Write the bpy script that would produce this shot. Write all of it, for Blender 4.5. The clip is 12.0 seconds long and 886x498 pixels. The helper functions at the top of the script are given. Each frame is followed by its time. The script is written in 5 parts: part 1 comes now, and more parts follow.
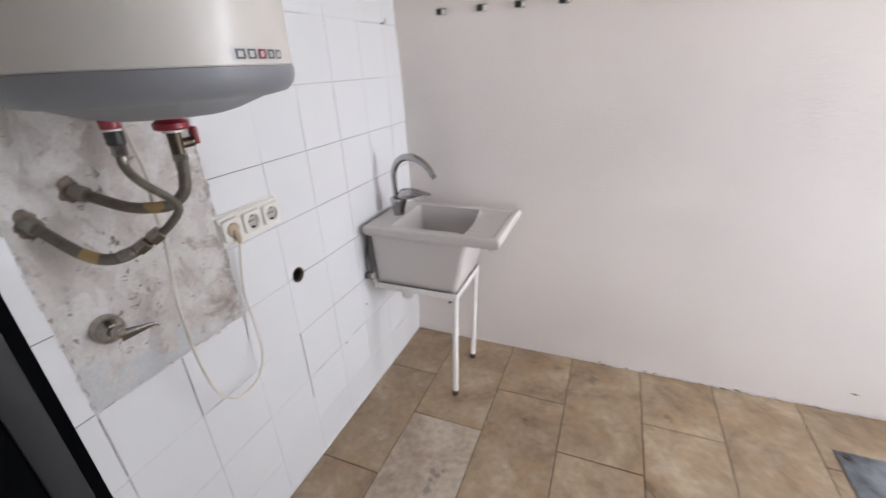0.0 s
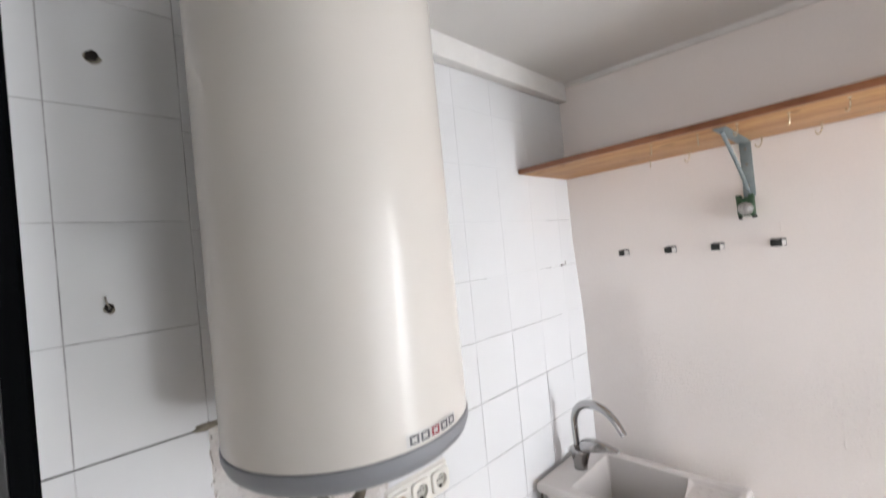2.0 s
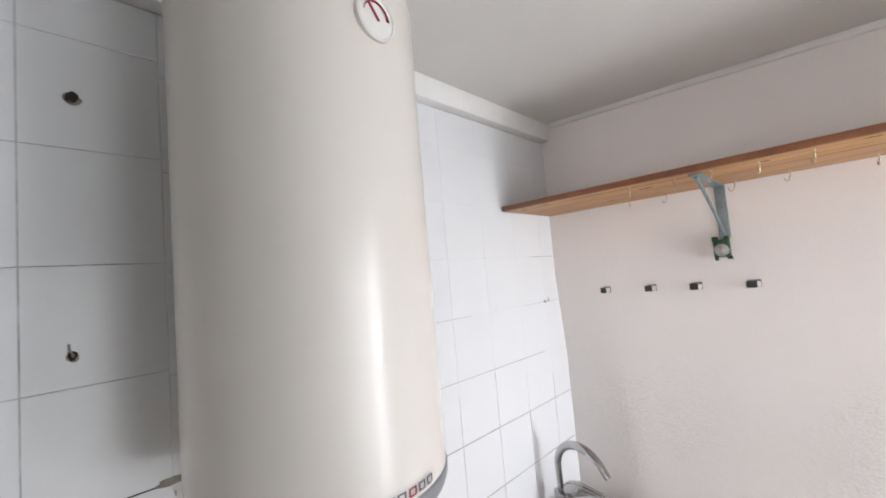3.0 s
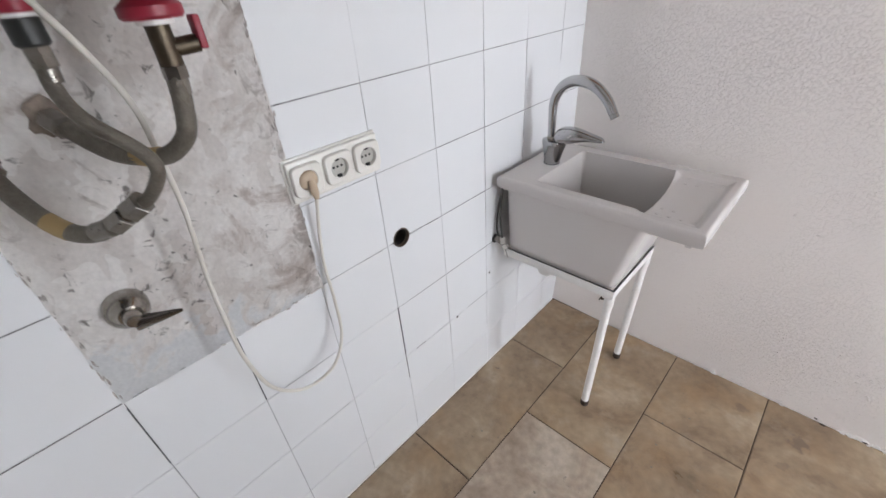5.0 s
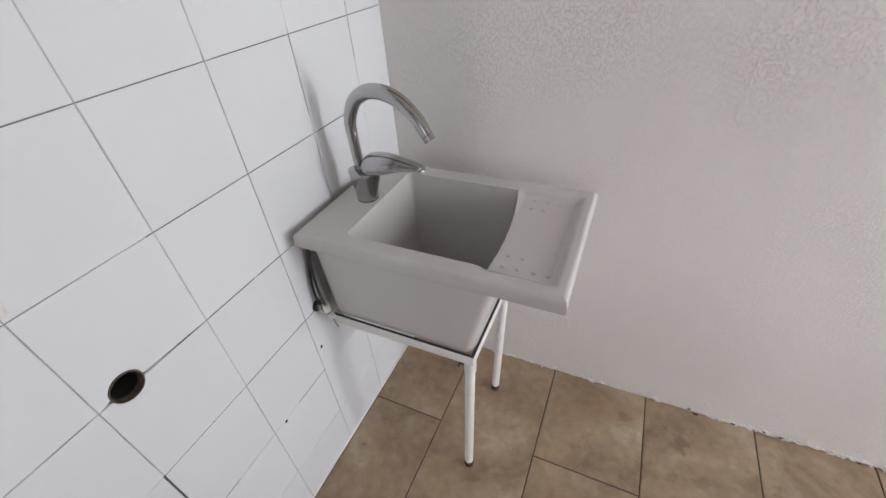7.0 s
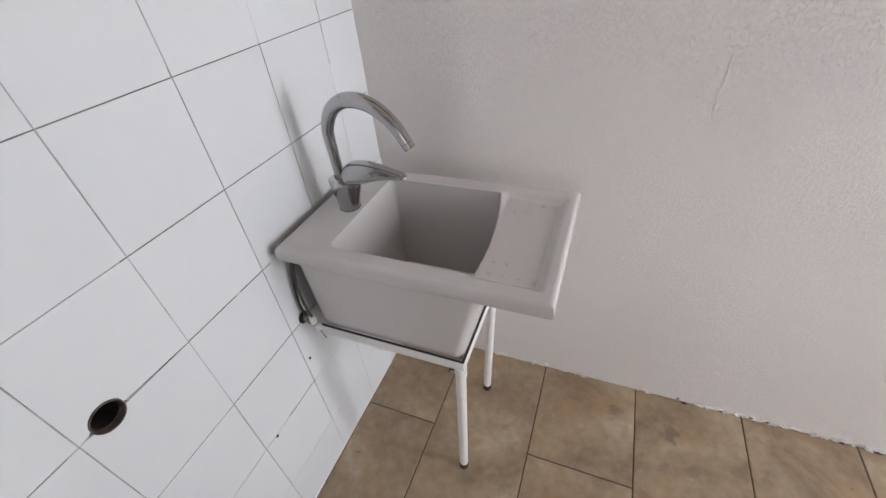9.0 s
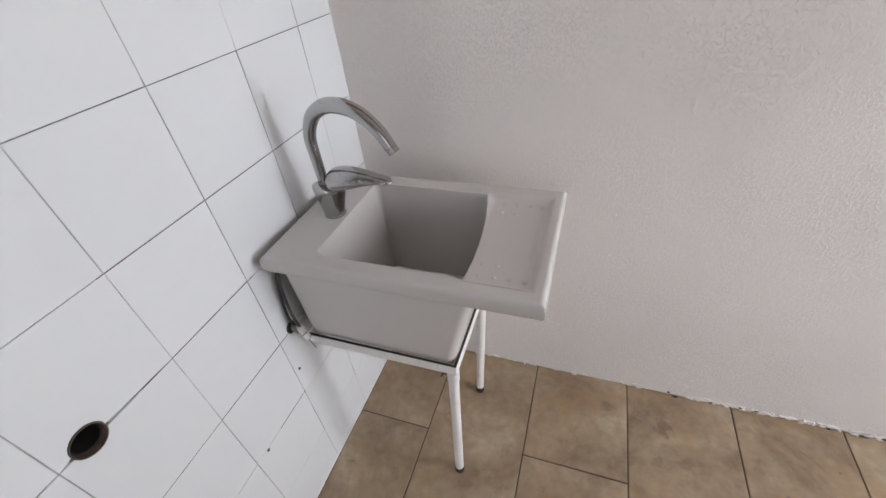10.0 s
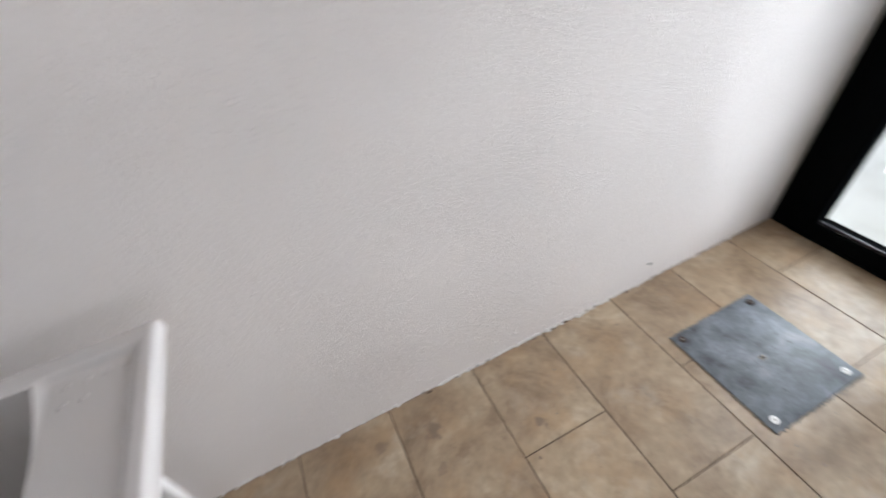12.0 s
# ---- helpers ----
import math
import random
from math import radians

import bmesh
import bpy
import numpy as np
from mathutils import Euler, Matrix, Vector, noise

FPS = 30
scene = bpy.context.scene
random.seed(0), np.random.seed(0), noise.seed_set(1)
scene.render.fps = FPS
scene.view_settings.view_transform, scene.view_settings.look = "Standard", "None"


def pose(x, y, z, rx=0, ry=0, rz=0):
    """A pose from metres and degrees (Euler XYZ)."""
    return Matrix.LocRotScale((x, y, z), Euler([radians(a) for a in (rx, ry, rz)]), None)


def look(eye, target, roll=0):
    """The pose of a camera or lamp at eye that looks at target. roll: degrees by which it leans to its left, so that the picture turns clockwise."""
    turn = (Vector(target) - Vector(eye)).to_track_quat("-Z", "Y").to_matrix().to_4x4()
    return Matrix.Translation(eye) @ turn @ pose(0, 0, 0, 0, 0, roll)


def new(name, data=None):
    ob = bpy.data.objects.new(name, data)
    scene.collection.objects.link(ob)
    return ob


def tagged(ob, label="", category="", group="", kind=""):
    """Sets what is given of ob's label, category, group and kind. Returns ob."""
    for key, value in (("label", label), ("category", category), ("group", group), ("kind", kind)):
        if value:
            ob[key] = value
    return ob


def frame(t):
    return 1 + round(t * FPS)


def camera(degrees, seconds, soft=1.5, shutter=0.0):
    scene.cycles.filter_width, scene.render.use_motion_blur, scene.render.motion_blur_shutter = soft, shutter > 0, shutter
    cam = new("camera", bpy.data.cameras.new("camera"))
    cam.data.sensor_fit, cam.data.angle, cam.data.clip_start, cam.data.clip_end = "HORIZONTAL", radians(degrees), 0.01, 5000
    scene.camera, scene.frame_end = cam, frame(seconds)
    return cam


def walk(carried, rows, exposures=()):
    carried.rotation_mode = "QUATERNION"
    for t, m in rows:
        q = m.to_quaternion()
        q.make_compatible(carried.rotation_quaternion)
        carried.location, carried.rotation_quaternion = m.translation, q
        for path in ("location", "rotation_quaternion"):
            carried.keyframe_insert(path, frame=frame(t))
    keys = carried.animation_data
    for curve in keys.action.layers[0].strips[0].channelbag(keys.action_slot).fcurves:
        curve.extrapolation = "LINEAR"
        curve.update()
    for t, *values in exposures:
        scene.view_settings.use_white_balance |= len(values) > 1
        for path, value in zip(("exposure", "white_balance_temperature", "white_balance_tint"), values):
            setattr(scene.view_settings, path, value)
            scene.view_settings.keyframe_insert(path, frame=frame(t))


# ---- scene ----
cam = camera(94.1, 12.0, shutter=0.4)
PATH = [
    (0, (0.932, -1.784, 1.382), (0.219, -0.102, 0.569), -2.8),
    (0.5, (0.921, -1.678, 1.388), (-0.154, -0.243, 0.501), -3.3),
    (1, (0.91, -1.664, 1.383), (-0.274, -0.319, 0.496), -4.2),
    (1.3, (0.893, -1.641, 1.462), (-0.367, -0.283, 0.707), -6.4),
    (1.5, (0.907, -1.654, 1.529), (-0.442, -0.258, 1.049), -6.7),
    (2, (0.911, -1.674, 1.646), (-0.528, -0.286, 1.666), -5.5),
    (2.5, (0.912, -1.677, 1.682), (-0.511, -0.285, 1.869), -4.1),
    (3, (0.916, -1.666, 1.682), (-0.461, -0.222, 1.822), -4.9),
    (3.5, (0.92, -1.606, 1.53), (-0.277, -0.042, 1.186), -6.8),
    (3.7, (0.895, -1.566, 1.486), (-0.192, 0.015, 0.921), -6.2),
    (5.3, (0.705, -1.321, 1.293), (-0.484, -0.185, 0.155), -3.9),
    (5.5, (0.724, -1.265, 1.286), (-0.441, -0.112, 0.141), -3.7),
    (6, (0.768, -1.141, 1.295), (-0.264, 0.144, 0.162), -3.8),
    (6.5, (0.709, -1.043, 1.296), (-0.147, 0.337, 0.129), -4.5),
    (7, (0.621, -0.965, 1.289), (-0.082, 0.446, 0.058), -4.4),
    (7.5, (0.63, -0.951, 1.299), (-0.064, 0.449, 0.051), -5.7),
    (9.5, (0.616, -0.941, 1.303), (-0.006, 0.491, 0.053), -5.7),
    (10, (0.615, -0.937, 1.301), (0.027, 0.51, 0.052), -6.2),
    (10.5, (0.623, -0.927, 1.305), (0.131, 0.544, 0.043), -7.1),
    (11, (0.652, -0.899, 1.304), (0.342, 0.605, 0.022), -8.0),
    (11.5, (0.734, -0.777, 1.291), (0.743, 0.709, -0.047), -7.9),
    (11.8, (0.799, -0.695, 1.284), (1.081, 0.733, -0.087), -7.6),
    (12, (0.883, -0.702, 1.289), (1.376, 0.674, -0.076), -8.9),
]
walk(cam, [(t, look(eye, target, roll)) for t, eye, target, roll in PATH], exposures=[(0, -0.1, 6710, 18.4), (0.5, -0.03, 6640, 16.2), (1.0, -0.02, 6690, 16.4), (1.5, -0.03, 7020, 16.2), (2, 0.21, 6830, 16.2), (2.5, 0.28, 6770, 16.2), (3.0, 0.23, 6730, 16.2), (3.5, 0.06, 6430, 16.0), (5.5, -0.1, 6660, 16.4), (6.0, -0.2, 6690, 16.8), (7, -0.31, 6720, 16.4), (10.5, -0.26, 6720, 16.4), (11.5, -0.14, 6550, 15.2), (12, -0.13, 6480, 14.0)])

# ---------------------------------------------------------------- light
world = bpy.data.worlds.new("world")
scene.world = world
world.use_nodes = True
wn = world.node_tree
sky = wn.nodes.new("ShaderNodeTexSky")
sky.sky_type = "NISHITA"
sky.sun_disc = False
sky.sun_elevation = radians(55)
sky.sun_rotation = radians(-6)
wn.links.new(sky.outputs[0], wn.nodes["Background"].inputs[0])
wn.nodes["Background"].inputs[1].default_value = 0.12


def area_light(name, m, w, h, watts, colour, spread=180):
    data = bpy.data.lights.new(name, "AREA")
    data.shape, data.size, data.size_y, data.energy, data.color = "RECTANGLE", w, h, watts, colour
    data.spread = radians(spread)
    ob = new(name, data)
    ob.matrix_world = m
    return ob


# sun on the ground outside; it passes along the glazed front and does not come in
sun_data = bpy.data.lights.new("sun", "SUN")
sun_data.energy, sun_data.angle, sun_data.color = 5.0, radians(0.5), (1.0, 0.96, 0.9)
sun = new("sun", sun_data)
sun.matrix_world = look((-1.0, 9.5, 13.6), (0, 0, 0))

# skylight that comes in through the glazed doors
EAST, SOUTH, TOP = 2.63, -1.735, 2.33
area_light("daylight_side_leaf", look((EAST + 0.24, -0.40, 1.04), (0, -0.33, 0.60)), 0.50, 1.75, 16.3, (0.87, 0.94, 1.0), 120)
area_light("daylight_main_leaf", look((EAST + 0.20, -1.2, 1.20), (0, -1.2, 0.9)), 0.86, 1.5, 9.0, (0.87, 0.94, 1.0))
# added fill for the plaster wall, inside the closed unseen room; no window there
area_light("fill_south", look((1.8, -4.55, 1.35), (1.3, 0, 0.9)), 1.5, 1.9, 26.0, (0.945, 0.945, 0.98))


# ---------------------------------------------------------------- materials
def material(name, colour, rough=0.5, metal=0.0, spot=None, scale=8.0, amount=0.5, bump=0.0, bump_scale=60.0,
             bump_dist=0.001, per_object=0.0, grain=0.0, grain_scale=200.0, rough_var=0.08, coat=0.0):
    """Principled surface with broad stains, fine grain, uneven gloss and relief, in metres."""
    m = bpy.data.materials.new(name)
    m.use_nodes = True
    nt = m.node_tree
    bsdf = nt.nodes["Principled BSDF"]
    bsdf.inputs["Roughness"].default_value = rough
    bsdf.inputs["Metallic"].default_value = metal
    bsdf.inputs["Coat Weight"].default_value = coat
    bsdf.inputs["Coat Roughness"].default_value = 0.08
    geo = nt.nodes.new("ShaderNodeNewGeometry")
    pos = geo.outputs["Position"]
    n1 = nt.nodes.new("ShaderNodeTexNoise")
    n1.inputs["Scale"].default_value = scale
    n1.inputs["Detail"].default_value = 6
    n1.inputs["Roughness"].default_value = 0.62
    nt.links.new(pos, n1.inputs["Vector"])
    ramp = nt.nodes.new("ShaderNodeValToRGB")
    ramp.color_ramp.elements[0].position, ramp.color_ramp.elements[1].position = 0.5 - 0.22 / (0.4 + amount), 0.72
    spot = spot or tuple(c * 0.85 for c in colour)
    ramp.color_ramp.elements[0].color = (*colour, 1)
    ramp.color_ramp.elements[1].color = (*[c + (s - c) * amount for c, s in zip(colour, spot)], 1)
    nt.links.new(n1.outputs[0], ramp.inputs[0])
    out = ramp.outputs[0]
    if grain:
        n2 = nt.nodes.new("ShaderNodeTexNoise")
        n2.inputs["Scale"].default_value = grain_scale
        n2.inputs["Detail"].default_value = 3
        nt.links.new(pos, n2.inputs["Vector"])
        mr = nt.nodes.new("ShaderNodeMapRange")
        mr.inputs[3].default_value, mr.inputs[4].default_value = 1 - grain, 1 + grain
        nt.links.new(n2.outputs[0], mr.inputs[0])
        hs = nt.nodes.new("ShaderNodeHueSaturation")
        nt.links.new(mr.outputs[0], hs.inputs["Value"])
        nt.links.new(out, hs.inputs["Color"])
        out = hs.outputs[0]
    if per_object:
        oi = nt.nodes.new("ShaderNodeObjectInfo")
        mr2 = nt.nodes.new("ShaderNodeMapRange")
        mr2.inputs[3].default_value, mr2.inputs[4].default_value = 1 - per_object, 1 + per_object
        nt.links.new(oi.outputs["Random"], mr2.inputs[0])
        hs2 = nt.nodes.new("ShaderNodeHueSaturation")
        nt.links.new(mr2.outputs[0], hs2.inputs["Value"])
        nt.links.new(out, hs2.inputs["Color"])
        out = hs2.outputs[0]
    nt.links.new(out, bsdf.inputs["Base Color"])
    if rough_var:
        n3 = nt.nodes.new("ShaderNodeTexNoise")
        n3.inputs["Scale"].default_value = scale * 2.3
        n3.inputs["Detail"].default_value = 4
        nt.links.new(pos, n3.inputs["Vector"])
        mr3 = nt.nodes.new("ShaderNodeMapRange")
        mr3.inputs[3].default_value, mr3.inputs[4].default_value = max(rough - rough_var, 0.02), rough + rough_var
        nt.links.new(n3.outputs[0], mr3.inputs[0])
        nt.links.new(mr3.outputs[0], bsdf.inputs["Roughness"])
    if bump:
        nb = nt.nodes.new("ShaderNodeTexNoise")
        nb.inputs["Scale"].default_value = bump_scale
        nb.inputs["Detail"].default_value = 4
        nb.inputs["Distortion"].default_value = 0.6
        nt.links.new(pos, nb.inputs["Vector"])
        bn = nt.nodes.new("ShaderNodeBump")
        bn.inputs["Strength"].default_value = bump
        bn.inputs["Distance"].default_value = bump_dist
        nt.links.new(nb.outputs[0], bn.inputs["Height"])
        nt.links.new(bn.outputs[0], bsdf.inputs["Normal"])
    return m


def glass_material(name):
    m = bpy.data.materials.new(name)
    m.use_nodes = True
    b = m.node_tree.nodes["Principled BSDF"]
    b.inputs["Base Color"].default_value = (0.95, 0.98, 0.97, 1)
    b.inputs["Roughness"].default_value = 0.02
    b.inputs["Transmission Weight"].default_value = 1.0
    b.inputs["IOR"].default_value = 1.45
    return m


TILE = material("painted_wall_tile", (0.715, 0.722, 0.732), 0.14, spot=(0.655, 0.668, 0.68), scale=5, amount=0.35, bump=0.12,
                bump_scale=22, bump_dist=0.002, per_object=0.012, rough_var=0.04)
TILE.node_tree.nodes["Principled BSDF"].inputs["Specular IOR Level"].default_value = 0.34


def grout_material():
    """Overpainted joints: dark lines in some stretches, nearly lost under paint in others."""
    m = material("grout", (0.50, 0.50, 0.50), 0.7)
    nt = m.node_tree
    b = nt.nodes["Principled BSDF"]
    geo = nt.nodes.new("ShaderNodeNewGeometry")
    n1, n2 = nt.nodes.new("ShaderNodeTexNoise"), nt.nodes.new("ShaderNodeTexNoise")
    n1.inputs["Scale"].default_value, n2.inputs["Scale"].default_value = 3.4, 24.0
    add = nt.nodes.new("ShaderNodeMath")
    add.operation, add.inputs[1].default_value = "MULTIPLY_ADD", 0.72
    mul = nt.nodes.new("ShaderNodeMath")
    mul.operation, mul.inputs[1].default_value = "MULTIPLY", 0.28
    r = nt.nodes.new("ShaderNodeValToRGB")
    r.color_ramp.elements[0].position, r.color_ramp.elements[1].position = 0.46, 0.64
    r.color_ramp.elements[0].color = (0.20, 0.20, 0.205, 1)
    r.color_ramp.elements[1].color = (0.64, 0.645, 0.65, 1)
    for n in (n1, n2):
        nt.links.new(geo.outputs["Position"], n.inputs["Vector"])
    nt.links.new(n2.outputs[0], mul.inputs[0])
    nt.links.new(n1.outputs[0], add.inputs[0])
    nt.links.new(mul.outputs[0], add.inputs[2])
    # the rows above the sockets were painted over
    xyz = nt.nodes.new("ShaderNodeSeparateXYZ")
    nt.links.new(geo.outputs["Position"], xyz.inputs[0])
    up = nt.nodes.new("ShaderNodeMapRange")
    for k, v in enumerate((1.10, 1.25, 0.0, 0.10)):
        up.inputs[k + 1].default_value = v
    nt.links.new(xyz.outputs[2], up.inputs[0])
    total = nt.nodes.new("ShaderNodeMath")
    nt.links.new(add.outputs[0], total.inputs[0])
    nt.links.new(up.outputs[0], total.inputs[1])
    nt.links.new(total.outputs[0], r.inputs[0])
    nt.links.new(r.outputs[0], b.inputs["Base Color"])
    return m


GROUT = grout_material()
def plaster_material():
    """Rough-cast paint: fine grains of uneven strength over slow undulations."""
    m = material("white_plaster", (0.860, 0.811, 0.780), 0.62, spot=(0.822, 0.770, 0.739), scale=2.6, amount=0.55, grain=0.025, grain_scale=120)
    nt = m.node_tree
    b = nt.nodes["Principled BSDF"]
    geo = nt.nodes.new("ShaderNodeNewGeometry")

    def tex(scale, detail, rough=0.55):
        n = nt.nodes.new("ShaderNodeTexNoise")
        n.inputs["Scale"].default_value, n.inputs["Detail"].default_value, n.inputs["Roughness"].default_value = scale, detail, rough
        nt.links.new(geo.outputs["Position"], n.inputs["Vector"])
        return n.outputs[0]

    def calc(op, a, c):
        n = nt.nodes.new("ShaderNodeMath")
        n.operation = op
        for k, v in enumerate((a, c)):
            if isinstance(v, (int, float)):
                n.inputs[k].default_value = v
            else:
                nt.links.new(v, n.inputs[k])
        return n.outputs[0]

    mask = nt.nodes.new("ShaderNodeMapRange")
    mask.inputs[1].default_value, mask.inputs[2].default_value = 0.36, 0.62
    mask.inputs[3].default_value, mask.inputs[4].default_value = 0.28, 1.0
    nt.links.new(tex(2.4, 3), mask.inputs[0])
    xyz = nt.nodes.new("ShaderNodeSeparateXYZ")
    nt.links.new(geo.outputs["Position"], xyz.inputs[0])
    coat = nt.nodes.new("ShaderNodeMapRange")
    for k, v in enumerate((1.20, 1.50, 1.0, 0.15)):
        coat.inputs[k + 1].default_value = v
    nt.links.new(xyz.outputs[2], coat.inputs[0])
    grains = nt.nodes.new("ShaderNodeMapRange")
    grains.inputs[1].default_value, grains.inputs[2].default_value = 0.47, 0.65
    grains.interpolation_type = "SMOOTHSTEP"
    # the grains were drawn out a little by the upright strokes of the roller
    drawn = nt.nodes.new("ShaderNodeMapping")
    drawn.inputs["Scale"].default_value = (1.0, 1.0, 0.85)
    nt.links.new(geo.outputs["Position"], drawn.inputs["Vector"])
    strokes = nt.nodes.new("ShaderNodeTexNoise")
    for key, v in (("Scale", 165.0), ("Detail", 3.0), ("Roughness", 0.55), ("Distortion", 0.4)):
        strokes.inputs[key].default_value = v
    nt.links.new(drawn.outputs[0], strokes.inputs["Vector"])
    nt.links.new(strokes.outputs[0], grains.inputs[0])
    h = calc("ADD", calc("MULTIPLY", grains.outputs[0], mask.outputs[0]), calc("ADD", calc("MULTIPLY", tex(30, 4), 0.7), calc("MULTIPLY", tex(330, 3), 0.18)))
    bn = nt.nodes.new("ShaderNodeBump")
    bn.inputs["Strength"].default_value, bn.inputs["Distance"].default_value = 1.0, 0.0016
    nt.links.new(calc("MULTIPLY", h, coat.outputs[0]), bn.inputs["Height"])
    nt.links.new(bn.outputs[0], b.inputs["Normal"])
    return m


PLASTER = plaster_material()


def blotchy(name, colours, scale, warp, rough, bump, bump_scale, bump_dist, shift=0.0, specks=0.0, speck_colour=(0.1, 0.08, 0.06), fine=(0.80, 1.18)):
    """Cloudy mineral surface in four tones, warped, with fine specks; each piece may take its own stretch of the pattern."""
    m = bpy.data.materials.new(name)
    m.use_nodes = True
    nt = m.node_tree
    b = nt.nodes["Principled BSDF"]
    geo = nt.nodes.new("ShaderNodeNewGeometry")
    pos = geo.outputs["Position"]
    if shift:
        oi = nt.nodes.new("ShaderNodeObjectInfo")
        sc = nt.nodes.new("ShaderNodeVectorMath")
        sc.operation = "MULTIPLY_ADD"
        comb = nt.nodes.new("ShaderNodeCombineXYZ")
        for k in range(3):
            nt.links.new(oi.outputs["Random"], comb.inputs[k])
        nt.links.new(comb.outputs[0], sc.inputs[0])
        sc.inputs[1].default_value = (shift, shift * 1.7, shift * 0.6)
        nt.links.new(pos, sc.inputs[2])
        pos = sc.outputs[0]
    n1 = nt.nodes.new("ShaderNodeTexNoise")
    n1.inputs["Scale"].default_value = scale
    n1.inputs["Detail"].default_value = 8
    n1.inputs["Roughness"].default_value = 0.6
    n1.inputs["Distortion"].default_value = warp
    nt.links.new(pos, n1.inputs["Vector"])
    r = nt.nodes.new("ShaderNodeValToRGB")
    el = r.color_ramp.elements
    el[0].position, el[1].position = 0.30, 0.70
    el.new(0.44)
    el.new(0.56)
    for e, c in zip(el, colours):
        e.color = (*c, 1)
    nt.links.new(n1.outputs[0], r.inputs[0])
    n2 = nt.nodes.new("ShaderNodeTexNoise")
    n2.inputs["Scale"].default_value = scale * 9
    n2.inputs["Detail"].default_value = 5
    nt.links.new(pos, n2.inputs["Vector"])
    mr = nt.nodes.new("ShaderNodeMapRange")
    mr.inputs[1].default_value, mr.inputs[2].default_value = 0.25, 0.75
    mr.inputs[3].default_value, mr.inputs[4].default_value = fine
    nt.links.new(n2.outputs[0], mr.inputs[0])
    hs = nt.nodes.new("ShaderNodeHueSaturation")
    nt.links.new(mr.outputs[0], hs.inputs["Value"])
    nt.links.new(r.outputs[0], hs.inputs["Color"])
    out = hs.outputs[0]
    if specks:
        n3 = nt.nodes.new("ShaderNodeTexNoise")
        n3.inputs["Scale"].default_value = scale * 5
        n3.inputs["Detail"].default_value = 6
        n3.inputs["Distortion"].default_value = 1.5
        nt.links.new(pos, n3.inputs["Vector"])
        th = nt.nodes.new("ShaderNodeMapRange")
        th.inputs[1].default_value, th.inputs[2].default_value = 0.66 - specks, 0.72 - specks
        nt.links.new(n3.outputs[0], th.inputs[0])
        mx = nt.nodes.new("ShaderNodeMix")
        mx.data_type = "RGBA"
        nt.links.new(th.outputs[0], mx.inputs[0])
        nt.links.new(out, mx.inputs[6])
        mx.inputs[7].default_value = (*speck_colour, 1)
        out = mx.outputs[2]
    nt.links.new(out, b.inputs["Base Color"])
    rr = nt.nodes.new("ShaderNodeMapRange")
    rr.inputs[3].default_value, rr.inputs[4].default_value = rough - 0.12, min(rough + 0.12, 1)
    nt.links.new(n1.outputs[0], rr.inputs[0])
    nt.links.new(rr.outputs[0], b.inputs["Roughness"])
    nb = nt.nodes.new("ShaderNodeTexNoise")
    nb.inputs["Scale"].default_value = bump_scale
    nb.inputs["Detail"].default_value = 5
    nt.links.new(pos, nb.inputs["Vector"])
    bn = nt.nodes.new("ShaderNodeBump")
    bn.inputs["Strength"].default_value, bn.inputs["Distance"].default_value = bump, bump_dist
    nt.links.new(nb.outputs[0], bn.inputs["Height"])
    nt.links.new(bn.outputs[0], b.inputs["Normal"])
    return m


